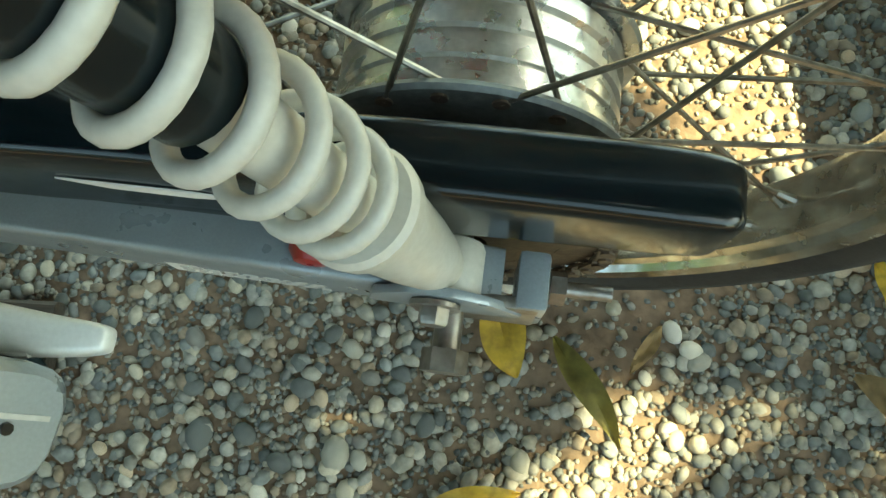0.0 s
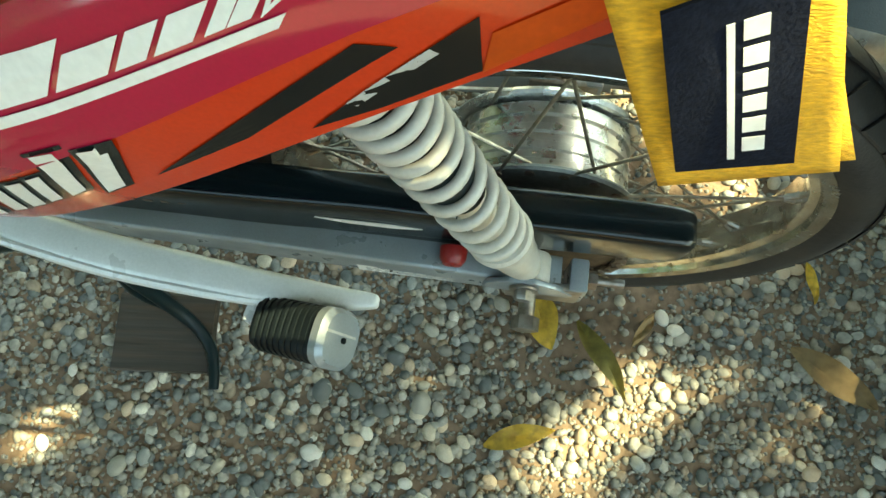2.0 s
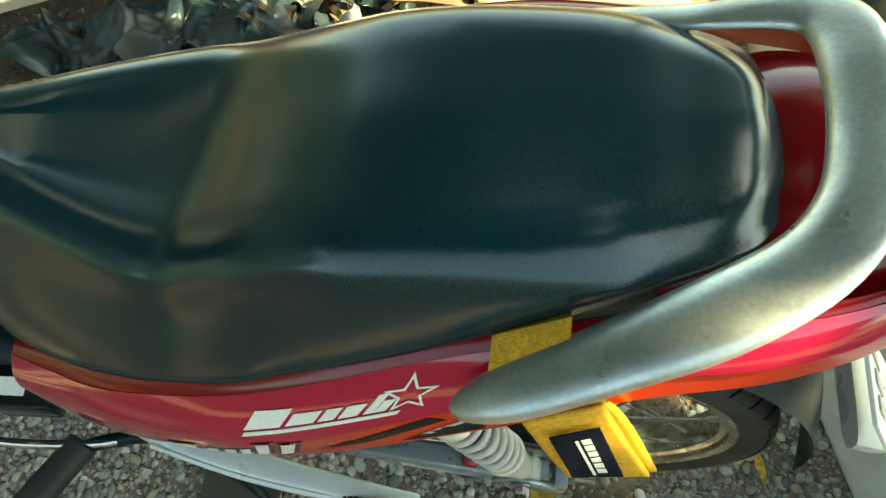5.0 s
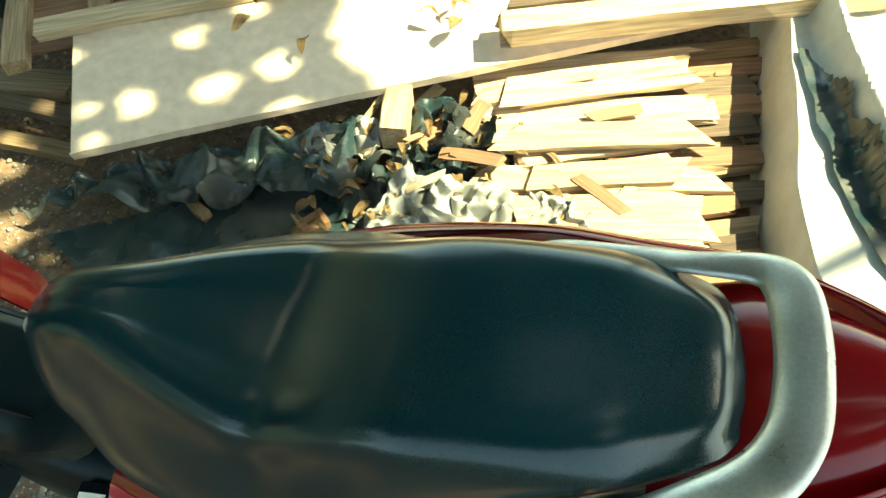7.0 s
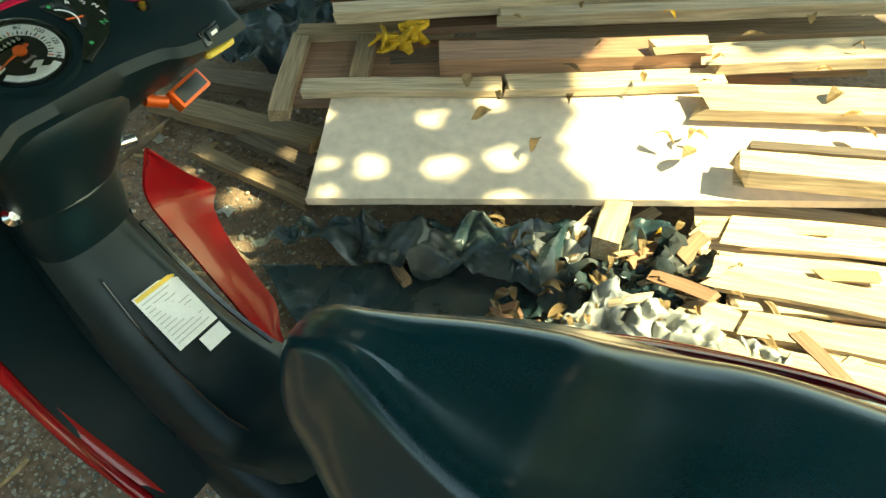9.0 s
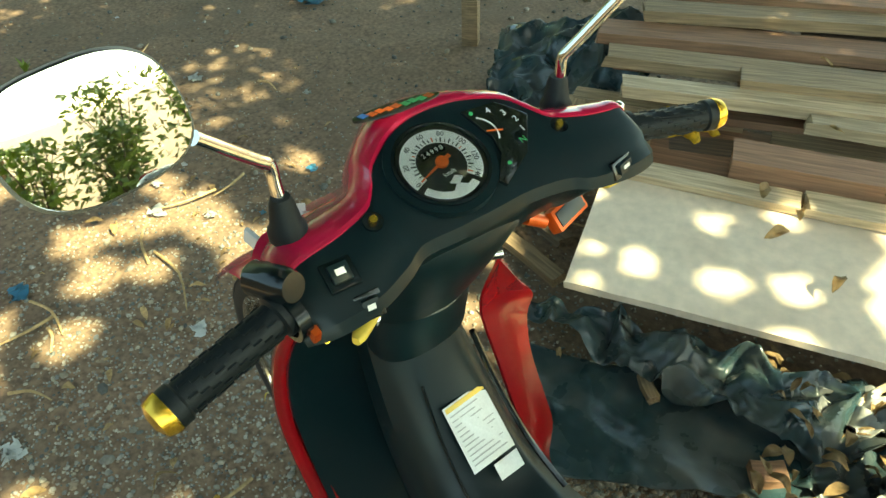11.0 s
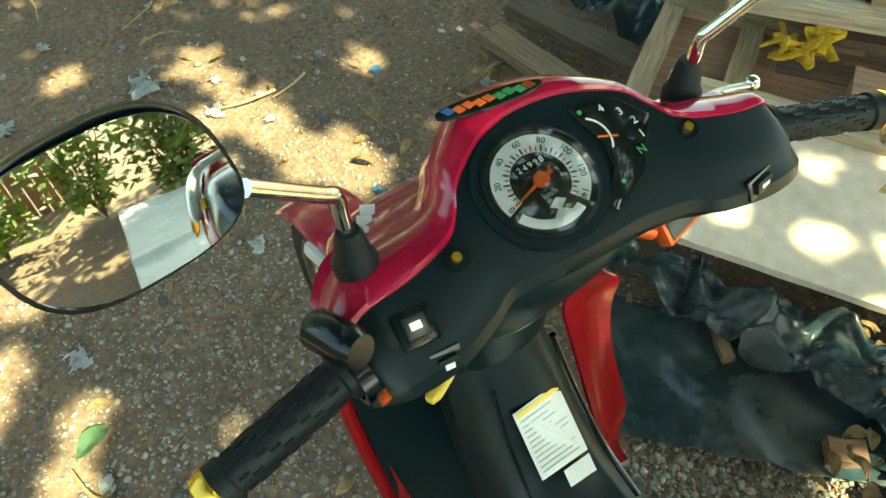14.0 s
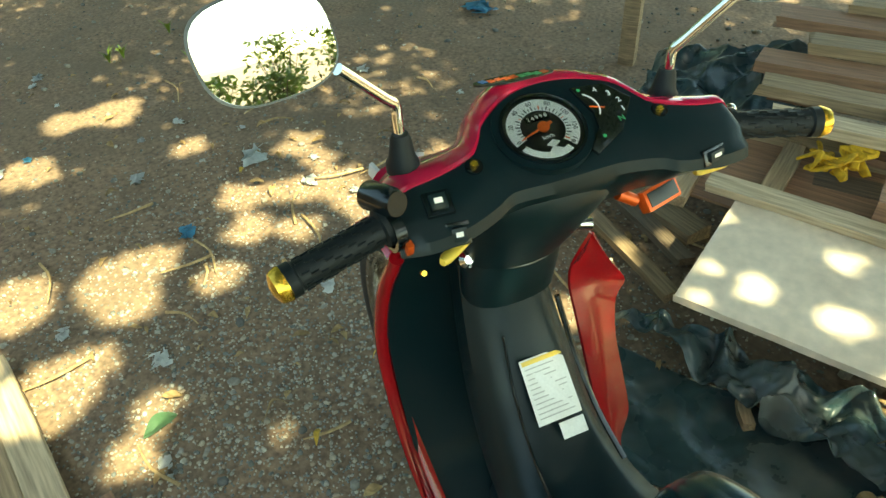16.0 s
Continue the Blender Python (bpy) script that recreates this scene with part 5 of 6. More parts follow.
# an old framed panel lies under the planks
timber("old_batten", "weathered side batten of an old framed panel", -0.12, 0.35, 0.222, 0.48, 0.062, 0.040, W[0], 94, 0, "batten", ragged=0.004)
timber("old_batten", "weathered cross batten of an old framed panel", 0.095, 0.50, 0.222, 0.31, 0.060, 0.038, W[0], 93, 0, "batten", ragged=0.004)
timber("old_batten", "weathered back batten of an old framed panel", -0.20, 0.81, 0.226, 0.54, 0.075, 0.040, W[0], 1, 0, "batten", ragged=0.004)
timber("old_plywood", "reddish plywood of an old framed panel", -0.15, 0.42, 0.192, 0.62, 0.42, 0.014, W[2], 0, 0, "board")
timber("plank", "bark-edged plank resting across the board", 1.08, 0.005, 0.272, 1.0, 0.085, 0.055, W[1], -9, ragged=0.02)
timber("bark_strip", "grey ragged bark edge on a plank", 1.11, 0.078, 0.284, 0.95, 0.030, 0.030, W[3], -8.5, 0, "bark", ragged=0.03)
timber("plank", "split pale plank behind the board", 1.05, 0.28, 0.262, 0.95, 0.13, 0.04, W[1], -5, ragged=0.05)
timber("plank", "sunlit plank on the timber pile", 1.1, 0.47, 0.285, 0.9, 0.12, 0.04, W[1], 3, ragged=0.03)
for k, (u, v, z, lu, lv, w, yaw) in enumerate(((-0.03, 0.71, 0.345, 1.9, 0.075, 1, 5), (-0.12, 0.88, 0.35, 1.8, 0.10, 0, 4), (0.30, 0.80, 0.375, 1.5, 0.09, 0, 7), (0.50, 0.70, 0.330, 1.3, 0.06, 1, 2), (-0.18, 1.00, 0.37, 2.0, 0.12, 2, 6), (-0.05, 1.13, 0.41, 1.9, 0.10, 0, 9), (-0.20, 1.26, 0.43, 2.1, 0.13, 2, 5), (0.0, 1.40, 0.46, 2.0, 0.12, 0, 6), (-0.18, 1.55, 0.48, 2.1, 0.14, 3, 4))):
    timber("plank", ("weathered grey-brown plank stacked on the pile", "pale plank stacked on the pile", "reddish-brown plank stacked on the pile", "dark weathered plank stacked on the pile")[w], u, v, z, lu, lv, 0.042, W[w], yaw, ragged=0.012)
timber("plank", "dark weathered plank lying on the ground", -0.72, 0.80, 0.090, 0.62, 0.105, 0.045, W[3], -17, ragged=0.008)
timber("plank", "dark brown plank lying on the ground", -0.75, 0.66, 0.060, 0.70, 0.095, 0.045, W[0], -22, ragged=0.008)
timber("lath", "thin weathered lath lying on the ground", -0.48, 0.38, 0.052, 0.50, 0.050, 0.030, W[0], -31, 0, "lath", ragged=0.008)
timber("lath", "thin dark lath lying on the ground", -0.36, 0.46, 0.050, 0.33, 0.055, 0.030, W[3], -32, 0, "lath", ragged=0.008)
rt = random.Random(11)
for k in range(20):
    timber("plank", "weathered plank buried in the timber pile", rt.uniform(-0.1, 0.9), 0.30 + 0.07 * k, 0.12 + 0.015 * k + rt.uniform(0, 0.02), rt.uniform(0.9, 1.7), rt.uniform(0.07, 0.12), 0.03, W[(0, 2, 3)[k % 3]], rt.uniform(-2, 7), ragged=0.015)
# broken boards stacked before the big board, their ends staggered
for k in range(15):
    u, v = (1.03, 0.97, 1.10, 0.94)[k % 4] + rt.uniform(-0.05, 0.05), -0.03 - 0.043 * k
    lu = 1.60 + 0.507 * v - u + rt.uniform(-0.05, 0.03)
    timber("broken_board", "pale sunlit broken board with splintered ends", u, v, 0.118 - 0.002 * k + 0.012 * (k % 3), lu, rt.uniform(0.06, 0.125), 0.018, W[1], -10 + rt.uniform(-7, 5), rt.uniform(-1.5, 1.5), "board", "broken boards", ragged=0.05)
# darker timbers here stand in for the shade beside the white heap
for k in range(18):
    u, v = 1.15 + rt.uniform(-0.1, 0.12), 0.03 - 0.042 * k
    timber("broken_board", "board end under the broken boards, browned for the shade of the heap", u, v, 0.070 + 0.016 * (k % 2) + rt.uniform(0, 0.012), 1.78 + 0.5 * v - u + rt.uniform(-0.08, 0.04), rt.uniform(0.05, 0.075), 0.022, W[(0, 2, 0, 3)[k % 4]], -9 + rt.uniform(-5, 4), 0, "board", "broken boards", ragged=0.02)
for k in range(34):
    timber("wood_splinter", "short splintered offcut in the debris", rt.uniform(0.62, 1.25), rt.uniform(-0.52, 0.0), 0.075 + rt.uniform(0, 0.06), rt.uniform(0.04, 0.16), rt.uniform(0.012, 0.040), 0.010, W[rt.choice((0, 1, 1, 2))], rt.uniform(-80, 60), rt.uniform(-8, 8), "offcut", "splintered offcuts", ragged=0.015)
timber("wood_block", "short pale wood block standing in the debris", 0.79, -0.14, 0.165, 0.145, 0.066, 0.075, W[1], 72, 3, "block", "loose wood", ragged=0.002)
timber("wood_block", "small reddish wood block on the ground", 0.50, -0.30, 0.055, 0.07, 0.05, 0.05, W[2], 20, 0, "block", "loose wood")
timber("wood_block", "small weathered stick of wood on the sheet", 0.22, -0.10, 0.045, 0.075, 0.028, 0.025, W[0], -60, 0, "block", "loose wood", ragged=0.006)
timber("timber_post", "upright brown timber post", -0.87, 1.50, 0.95, 0.07, 0.06, 0.97, W[0], 10, 0, "post")

for k, (x, y, L, w, m, lab) in enumerate(((-1.93, -1.017, 1.15, 0.083, 1, "pale sunlit plank lying on the gravel"), (-1.75, -1.036, 0.98, 0.070, 0, "brown plank lying on the gravel"), (-1.615, -1.108, 0.90, 0.098, 0, "weathered plank lying on the gravel"), (-1.372, -0.765, 0.60, 0.054, 2, "short worn plank lying on the gravel"))):
    lp = timber("plank", lab, 0.01 * k, 0, 0.045, L, w, 0.035, W[m], 0, 0, "plank", "loose wood", ragged=0.008)
    lp.matrix_world = Matrix.Translation((x, y, 0.045)) @ pose(0, 0, 0, 0, 0, 14.3)
wp = timber("wood_plate", "dark oily wood plate under the motorcycle stand", 0.02, 0, 0.02, 0.125, 0.100, 0.018, OILED, 0, 0, "plate", "loose wood")
wp.matrix_world = Matrix.Translation((-0.476, -0.232, 0.020)) @ pose(0, 0, 0, 0, 0, 5)


# ---- plastic sheets ----
def sheet(name, label, corners, nx, ny, amp, size, mat, seed, lift=0.02, fold=0.0):
    c = [Vector(p) for p in corners]

    def fn(u, v):
        p = in_quad(c, u, v)
        q = Vector((p.x * size, p.y * size, seed))
        n = noise.fractal(q, 0.8, 2.1, 4)
        r = abs(noise.noise(q * 1.7 + Vector((3, 1, 0))))
        p.z += lift + amp * n + fold * (0.5 - r) * 2 * amp
        p.x += 0.35 * amp * noise.noise(q * 2.3 + Vector((9, 0, 0))) * 2
        p.y += 0.35 * amp * noise.noise(q * 2.3 + Vector((0, 9, 0))) * 2
        p.z = max(p.z, 0.004 + 0.004 * n)
        return p

    ob = mesh_ob(name, grid_sheet(nx, ny, fn), mat)
    m = ob.modifiers.new("thick", "SOLIDIFY")
    m.thickness = 0.0012
    return tagged(ob, label, "plastic sheet")


sheet("black_sheet", "dusty crumpled black plastic sheet on the ground", [(-0.93, 0.30, 0), (-0.52, 0.66, 0), (-0.58, 0.86, 0.02), (-1.28, 0.50, 0)], 110, 70, 0.014, 4, TARPB, 2, 0.012, 0.7)
sheet("black_sheet", "crumpled black plastic sheet along the edge of the board", [(-1.34, 0.53, 0), (-0.52, 0.74, 0.01), (-0.36, 1.03, 0.05), (-1.18, 0.66, 0.03)], 170, 70, 0.045, 6.5, TARPB, 5, 0.030, 1.3)
sheet("black_sheet", "torn black plastic sheet among the broken boards", [(-0.62, 0.66, 0), (0.10, 0.66, 0), (0.15, 0.90, 0.03), (-0.35, 1.03, 0.05)], 130, 80, 0.022, 11, TARPB, 9, 0.030, 1.2)
sheet("pale_sheet", "crumpled pale grey plastic bag sunlit in the debris", [(-0.50, 0.58, 0.05), (0.06, 0.57, 0.05), (0.02, 0.74, 0.075), (-0.42, 0.78, 0.075)], 120, 60, 0.026, 13, SHEETG, 21, 0.030, 1.2)
sheet("pale_sheet", "small crumpled grey plastic bag among the leaves", [(-0.72, 0.80, 0.04), (-0.52, 0.82, 0.05), (-0.47, 0.95, 0.06), (-0.66, 0.90, 0.05)], 60, 40, 0.028, 15, SHEETG, 33, 0.035, 1.2)
sheet("dark_sheet", "dark blue-black plastic sheet heaped behind the planks", [(-2.12, 1.20, 0.0), (-1.66, 1.37, 0.0), (-1.70, 1.95, 0.30), (-2.46, 1.62, 0.05)], 100, 80, 0.05, 4.5, TARPB, 14, 0.04, 1.1)
def white_heap(u, v):
    """A sheet over a low heap: a steep near side, then long folds along it."""
    y = -0.45 + 2.35 * v
    edge = float(np.interp(y, (-0.45, -0.2, 0.0, 0.13, 0.35, 0.6, 0.8, 1.1, 1.6, 1.9), (0.66, 0.60, 0.53, 0.49, 0.45, 0.405, 0.39, 0.395, 0.405, 0.42)))
    d = 1.6 * u ** 1.7
    rise = min(1.0, d / 0.035) ** 0.6
    x = edge + d + 0.012 * noise.noise((3 * y, 5 * d, 4))
    z = 0.215 * rise + 0.03 * noise.noise((2.2 * x, 2.2 * y, 9)) * rise + 0.012 * noise.noise((8 * x, 8 * y, 2)) * rise
    ridge = float(np.interp(y, (0.3, 0.55, 0.67, 0.86, 1.1, 1.5), (0.80, 0.68, 0.63, 0.575, 0.53, 0.50))) + 0.006 * noise.noise((9 * y, 3, 1))
    z += 0.095 * math.exp(-((x - ridge) / (0.020 if x < ridge else 0.05)) ** 2) * max(0, min(1, (y - 0.30) / 0.2))
    z += 0.035 * math.exp(-((x - ridge - 0.30 - 0.1 * y) / 0.05) ** 2)
    return Vector((x, y, max(0.004, z)))


ws = mesh_ob("white_sheet", grid_sheet(230, 120, white_heap), TARPW)
ws.modifiers.new("thick", "SOLIDIFY").thickness = 0.0012
tagged(ws, "dirty white plastic sheet draped over a low heap", "plastic sheet")


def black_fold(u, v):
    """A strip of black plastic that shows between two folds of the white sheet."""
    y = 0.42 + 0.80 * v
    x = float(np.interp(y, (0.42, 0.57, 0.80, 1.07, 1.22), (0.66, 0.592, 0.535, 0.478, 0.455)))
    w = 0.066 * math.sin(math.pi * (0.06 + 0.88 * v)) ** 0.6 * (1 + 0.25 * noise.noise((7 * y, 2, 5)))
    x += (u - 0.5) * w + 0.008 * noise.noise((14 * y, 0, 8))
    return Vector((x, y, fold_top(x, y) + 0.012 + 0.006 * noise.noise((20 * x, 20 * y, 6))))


fold_xy = np.array([p.co[:2] for p in ws.data.vertices])
fold_z = np.array([p.co.z for p in ws.data.vertices])


def fold_top(x, y):
    """The height of the white sheet at x, y."""
    d = (fold_xy[:, 0] - x) ** 2 + (fold_xy[:, 1] - y) ** 2
    return float(fold_z[np.argsort(d)[:6]].max())


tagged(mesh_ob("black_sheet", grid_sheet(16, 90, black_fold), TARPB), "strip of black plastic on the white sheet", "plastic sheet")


# ---- gravel, leaves and litter ----
def pebble_material():
    m = PEBBLE
    nt = m.node_tree
    n, l = nt.nodes, nt.links
    g = n.new("ShaderNodeNewGeometry")
    oi = n.new("ShaderNodeObjectInfo")
    add = n.new("ShaderNodeMath")
    add.operation = "ADD"
    l.new(g.outputs["Random Per Island"], add.inputs[0])
    l.new(oi.outputs["Random"], add.inputs[1])
    fr = n.new("ShaderNodeMath")
    fr.operation = "FRACT"
    l.new(add.outputs[0], fr.inputs[0])
    r = n.new("ShaderNodeValToRGB")
    stops = [(0.0, (0.15, 0.16, 0.148)), (0.14, (0.39, 0.365, 0.30)), (0.32, (0.49, 0.425, 0.32)), (0.44, (0.25, 0.258, 0.236)), (0.56, (0.55, 0.505, 0.415)), (0.66, (0.38, 0.29, 0.20)), (0.78, (0.41, 0.385, 0.33)), (0.92, (0.195, 0.208, 0.20))]
    r.color_ramp.interpolation = "CONSTANT"
    while len(r.color_ramp.elements) < len(stops):
        r.color_ramp.elements.new(0.5)
    for e, (p, c) in zip(r.color_ramp.elements, stops):
        e.position, e.color = p, (*c, 1)
    l.new(fr.outputs[0], r.inputs[0])
    src = next(k for k in n if k.type == "RGB")
    for link in list(src.outputs[0].links):
        l.new(r.outputs[0], link.to_socket)


pebble_material()


def unit_stone(level):
    bm = bmesh.new()
    bmesh.ops.create_icosphere(bm, subdivisions=level, radius=1)
    v = np.array([p.co[:] for p in bm.verts])
    f = np.array([[p.index for p in q.verts] for q in bm.faces])
    bm.free()
    return v, f


def stones(name, count, where, sizes, level, seed, parent, label):
    """One mesh of many pebbles: where(rng, n) gives x, y; sizes(rng, n) the radii."""
    rng = np.random.default_rng(seed)
    v, f = unit_stone(level)
    xy = where(rng, count)
    r = sizes(rng, len(xy))
    k = len(xy)
    shape = np.stack([rng.uniform(0.85, 1.45, k), rng.uniform(0.7, 1.1, k), rng.uniform(0.5, 0.85, k)], 1)
    ang = rng.uniform(0, 6.28, k)
    pts = v[None] * (1 + rng.normal(0, 0.07, (k, len(v), 1))) * shape[:, None] * r[:, None, None]
    c, s = np.cos(ang)[:, None], np.sin(ang)[:, None]
    tx = rng.normal(0, 0.25, k)[:, None]
    x, y, z = pts[..., 0], pts[..., 1], pts[..., 2]
    y, z = y - z * tx, z + y * tx
    x, y = x * c - y * s, x * s + y * c
    h = np.array([ground_height(a, b) for a, b in xy])
    p = np.stack([x + xy[:, 0:1], y + xy[:, 1:2], z + (h + r * shape[:, 2] * rng.uniform(0.1, 0.75, k))[:, None]], -1).reshape(-1, 3)
    faces = (f[None] + (np.arange(k) * len(v))[:, None, None]).reshape(-1, 3)
    me = bpy.data.meshes.new(name)
    me.from_pydata(p.tolist(), [], faces.tolist())
    me.materials.append(PEBBLE)
    me.polygons.foreach_set("use_smooth", [True] * len(me.polygons))
    ob = new(name, me)
    ob.parent = parent
    return tagged(ob, label, kind="stuff")


def near_field(rng, n):
    p = np.stack([rng.uniform(-0.95, 0.85, n), rng.uniform(-0.50, 0.72, n)], 1)
    # trodden patches where fine dirt has covered most of the gravel
    bare = np.sin(5.1 * p[:, 0] + 2.3 * p[:, 1] + 0.6) * np.sin(6.7 * p[:, 1] - 2.9 * p[:, 0] + 1.9) + 0.4 * np.sin(17 * p[:, 0] + 3) * np.sin(15 * p[:, 1])
    return p[rng.uniform(0, 1, n) > 0.6 * np.clip((bare - 0.30) / 0.35, 0, 1)]


def far_field(rng, n):
    p = np.stack([rng.normal(-1.35, 0.75, n), rng.normal(-0.25, 0.65, n)], 1)
    return p[(p[:, 0] < -0.6) | (p[:, 1] < -0.45) | (p[:, 0] > 0.8)]


stones("gravel", 60000, near_field, lambda g, n: 0.0024 + 0.0022 * g.pareto(3.0, n).clip(0, 2.2), 1, 3, ground, "rounded grey and tan gravel")
stones("gravel", 4200, near_field, lambda g, n: g.uniform(0.0048, 0.0085, n), 2, 4, ground, "larger rounded pebbles")
stones("gravel", 24000, far_field, lambda g, n: 0.0025 + 0.0022 * g.pareto(3.0, n).clip(0, 2.5), 1, 5, ground, "sparse grey gravel trodden into dirt")
stones("gravel", 5000, lambda g, n: np.stack([g.uniform(-5.5, -0.8, n), g.uniform(-2.2, 2.4, n)], 1), lambda g, n: 0.003 + 0.004 * g.pareto(3.0, n).clip(0, 3), 1, 6, ground, "scattered pebbles in the dirt")
masters = []
for k in range(6):
    v, f = unit_stone(2)
    g = np.random.default_rng(50 + k)
    w = v * np.array([1.25, 0.95, 0.66]) * (1 + 0.05 * np.sin(3 * v[:, [1, 2, 0]] + k) + g.normal(0, 0.012, v.shape))
    me = bpy.data.meshes.new("pebble")
    me.from_pydata(w.tolist(), [], f.tolist())
    me.materials.append(PEBBLE)
    me.polygons.foreach_set("use_smooth", [True] * len(me.polygons))
    masters.append(me)
rp = random.Random(8)
for k in range(300):
    x, y, r = rp.uniform(-0.55, 0.62), rp.uniform(-0.36, 0.42), rp.uniform(0.0062, 0.0105) * (1.35 if rp.random() < 0.12 else 1)
    o = new("pebble", masters[k % 6])
    o.matrix_world = Matrix.Translation((x, y, ground_height(x, y) + 0.45 * r)) @ pose(0, 0, 0, rp.uniform(-15, 15), rp.uniform(-15, 15), rp.uniform(0, 360)) @ Matrix.Diagonal((r, r, r, 1))
    o.parent = ground


def leaf(name, label, a, b, width, mat, curl=0.01, seed=0, twist=0.0, category="leaf", group="fallen leaves", into=None):
    """A pointed leaf from its stalk a to its tip b, arched and folded along the rib."""
    a, b = Vector(a), Vector(b)
    d = b - a
    L = d.length
    d.normalize()
    side = Vector((-d.y, d.x, 0)).normalized()
    n = 12
    rows = []
    for i in range(n + 1):
        f = i / n
        w = width * (math.sin(math.pi * min(1, f * 0.97 + 0.02)) ** 0.75) * (1 - 0.25 * f)
        c = a + d * (L * f) + Vector((0, 0, curl * math.sin(math.pi * f) + 0.3 * curl * math.sin(7 * f + seed))) + side * (0.12 * width * math.sin(4 * f + seed))
        row = []
        for s in (-1, -0.5, 0, 0.5, 1):
            row.append(c + side * (w * s * math.cos(twist * f)) + Vector((0, 0, w * abs(s) * 0.35 + w * s * math.sin(twist * f) + 0.002 * math.sin(9 * f + 3 * s + seed))))
        rows.append(row)
    bm = loft(rows, False, False)
    bmesh.ops.solidify(bm, geom=bm.faces[:], thickness=0.0004)
    if into is not None:
        return merge(into, bm)
    return tagged(mesh_ob(name, bm, mat), label, category, group)


leaf("fallen_leaf", "long yellow leaf lying on the gravel", (0.040, -0.068, 0.020), (0.077, -0.135, 0.018), 0.024, LEAFY, 0.006, 1)
leaf("fallen_leaf", "curled half-green half-yellow leaf on the gravel", (0.106, -0.094, 0.016), (0.170, -0.186, 0.014), 0.015, LEAFG, 0.012, 4, 0.9)
leaf("fallen_leaf", "dry brown curled leaf on the gravel", (0.368, -0.098, 0.014), (0.472, -0.158, 0.016), 0.021, LEAFB, 0.012, 2, 0.6)
leaf("fallen_leaf", "yellow-brown leaf curled on the gravel", (0.004, -0.262, 0.012), (0.088, -0.232, 0.016), 0.016, LEAFY, 0.010, 6, 0.5)
leaf("fallen_leaf", "small yellow leaf on the gravel", (0.392, 0.02, 0.012), (0.402, -0.035, 0.012), 0.008, LEAFY, 0.006, 3)
leaf("fallen_leaf", "pale strip of dry leaf on the gravel", (0.200, -0.072, 0.012), (0.176, -0.120, 0.012), 0.008, LEAFB, 0.003, 7)
leaf("fallen_leaf", "green leaf lying in the dirt", (-1.56, -0.555, 0.012), (-1.53, -0.640, 0.014), 0.028, material("green_leaf", (0.10, 0.20, 0.10), 0.5, grain=0.2, grain_size=60, stain=0.3, stain_size=30), 0.010, 5)
leaf("fallen_leaf", "curled brown leaf in the dirt", (-1.47, -0.30, 0.012), (-1.44, -0.375, 0.02), 0.014, LEAFB, 0.03, 5, 1.4)
rl = random.Random(21)
for k in range(200):
    kind = rl.random()
    if kind < 0.55:
        u, v = rl.uniform(0.62, 1.6), rl.uniform(-0.45, 0.02)
        z = 0.05 + 0.03 * rl.random()
    elif kind < 0.75:
        u, v, z = rl.uniform(0.4, 1.5), rl.uniform(0.1, 1.0), 0
        z = 0.20 + 0.2 * v
    else:
        u, v, z = rl.uniform(-1.9, 0.2), rl.uniform(-1.0, 0.7), 0.012
    p = P0 + PU * u + PV * v
    if -0.6 < p.y < 0.42 and p.x > -1.05:
        continue
    ang, L = rl.uniform(0, 6.28), rl.uniform(0.03, 0.075)
    leaf("fallen_leaf", "dry leaf fallen on the ground and timber", (p.x, p.y, z), (p.x + L * math.cos(ang), p.y + L * math.sin(ang), z + rl.uniform(-0.005, 0.012)), L * rl.uniform(0.16, 0.28), LEAFB if rl.random() < 0.88 else LEAFY, rl.uniform(0.004, 0.016), k, rl.uniform(-1, 1))


def scrap(x, y, r, mat, label, seed):
    """A crumpled scrap of plastic or paper."""
    q = random.Random(seed)
    bm = grid_sheet(7, 5, lambda u, v: Vector((x + r * (u - 0.5) * 2 + q.uniform(-0.42, 0.42) * r, y + r * 0.7 * (v - 0.5) * 2 + q.uniform(-0.42, 0.42) * r, ground_height(x, y) + 0.008 + q.uniform(0, 0.35) * r)))
    bmesh.ops.solidify(bm, geom=bm.faces[:], thickness=0.0006)
    tagged(mesh_ob("litter_scrap", bm, mat), label, "litter", "scattered litter")


scrap(-2.69, -0.09, 0.055, LITTER, "crumpled white plastic scrap in the dirt", 1)
for k in range(40):
    scrap(rl.uniform(-4.2, -1.35), rl.uniform(-1.3, 1.0), rl.uniform(0.010, 0.034), LITTER if rl.random() < 0.8 else LITTERB, "small scrap of plastic litter in the dirt", 10 + k)
scrap(-3.58, 1.35, 0.085, LITTERB, "blue plastic scrap in the dirt", 99)
for k in range(26):
    a = (rl.uniform(-3.6, -1.3), rl.uniform(-0.9, 1.0))
    ang, L = rl.uniform(0, 6.28), rl.uniform(0.08, 0.34)
    mid = (a[0] + 0.5 * L * math.cos(ang + 0.2), a[1] + 0.5 * L * math.sin(ang + 0.2), 0.016)
    o = mesh_ob("twig", tube([(*a, 0.008), mid, (a[0] + L * math.cos(ang), a[1] + L * math.sin(ang), 0.010)], [0.005, 0.004, 0.002], 6, 3), LEAFB)
    tagged(o, "thin dry twig lying in the dirt", "twig", "fallen twigs")
dust = bmesh.new()
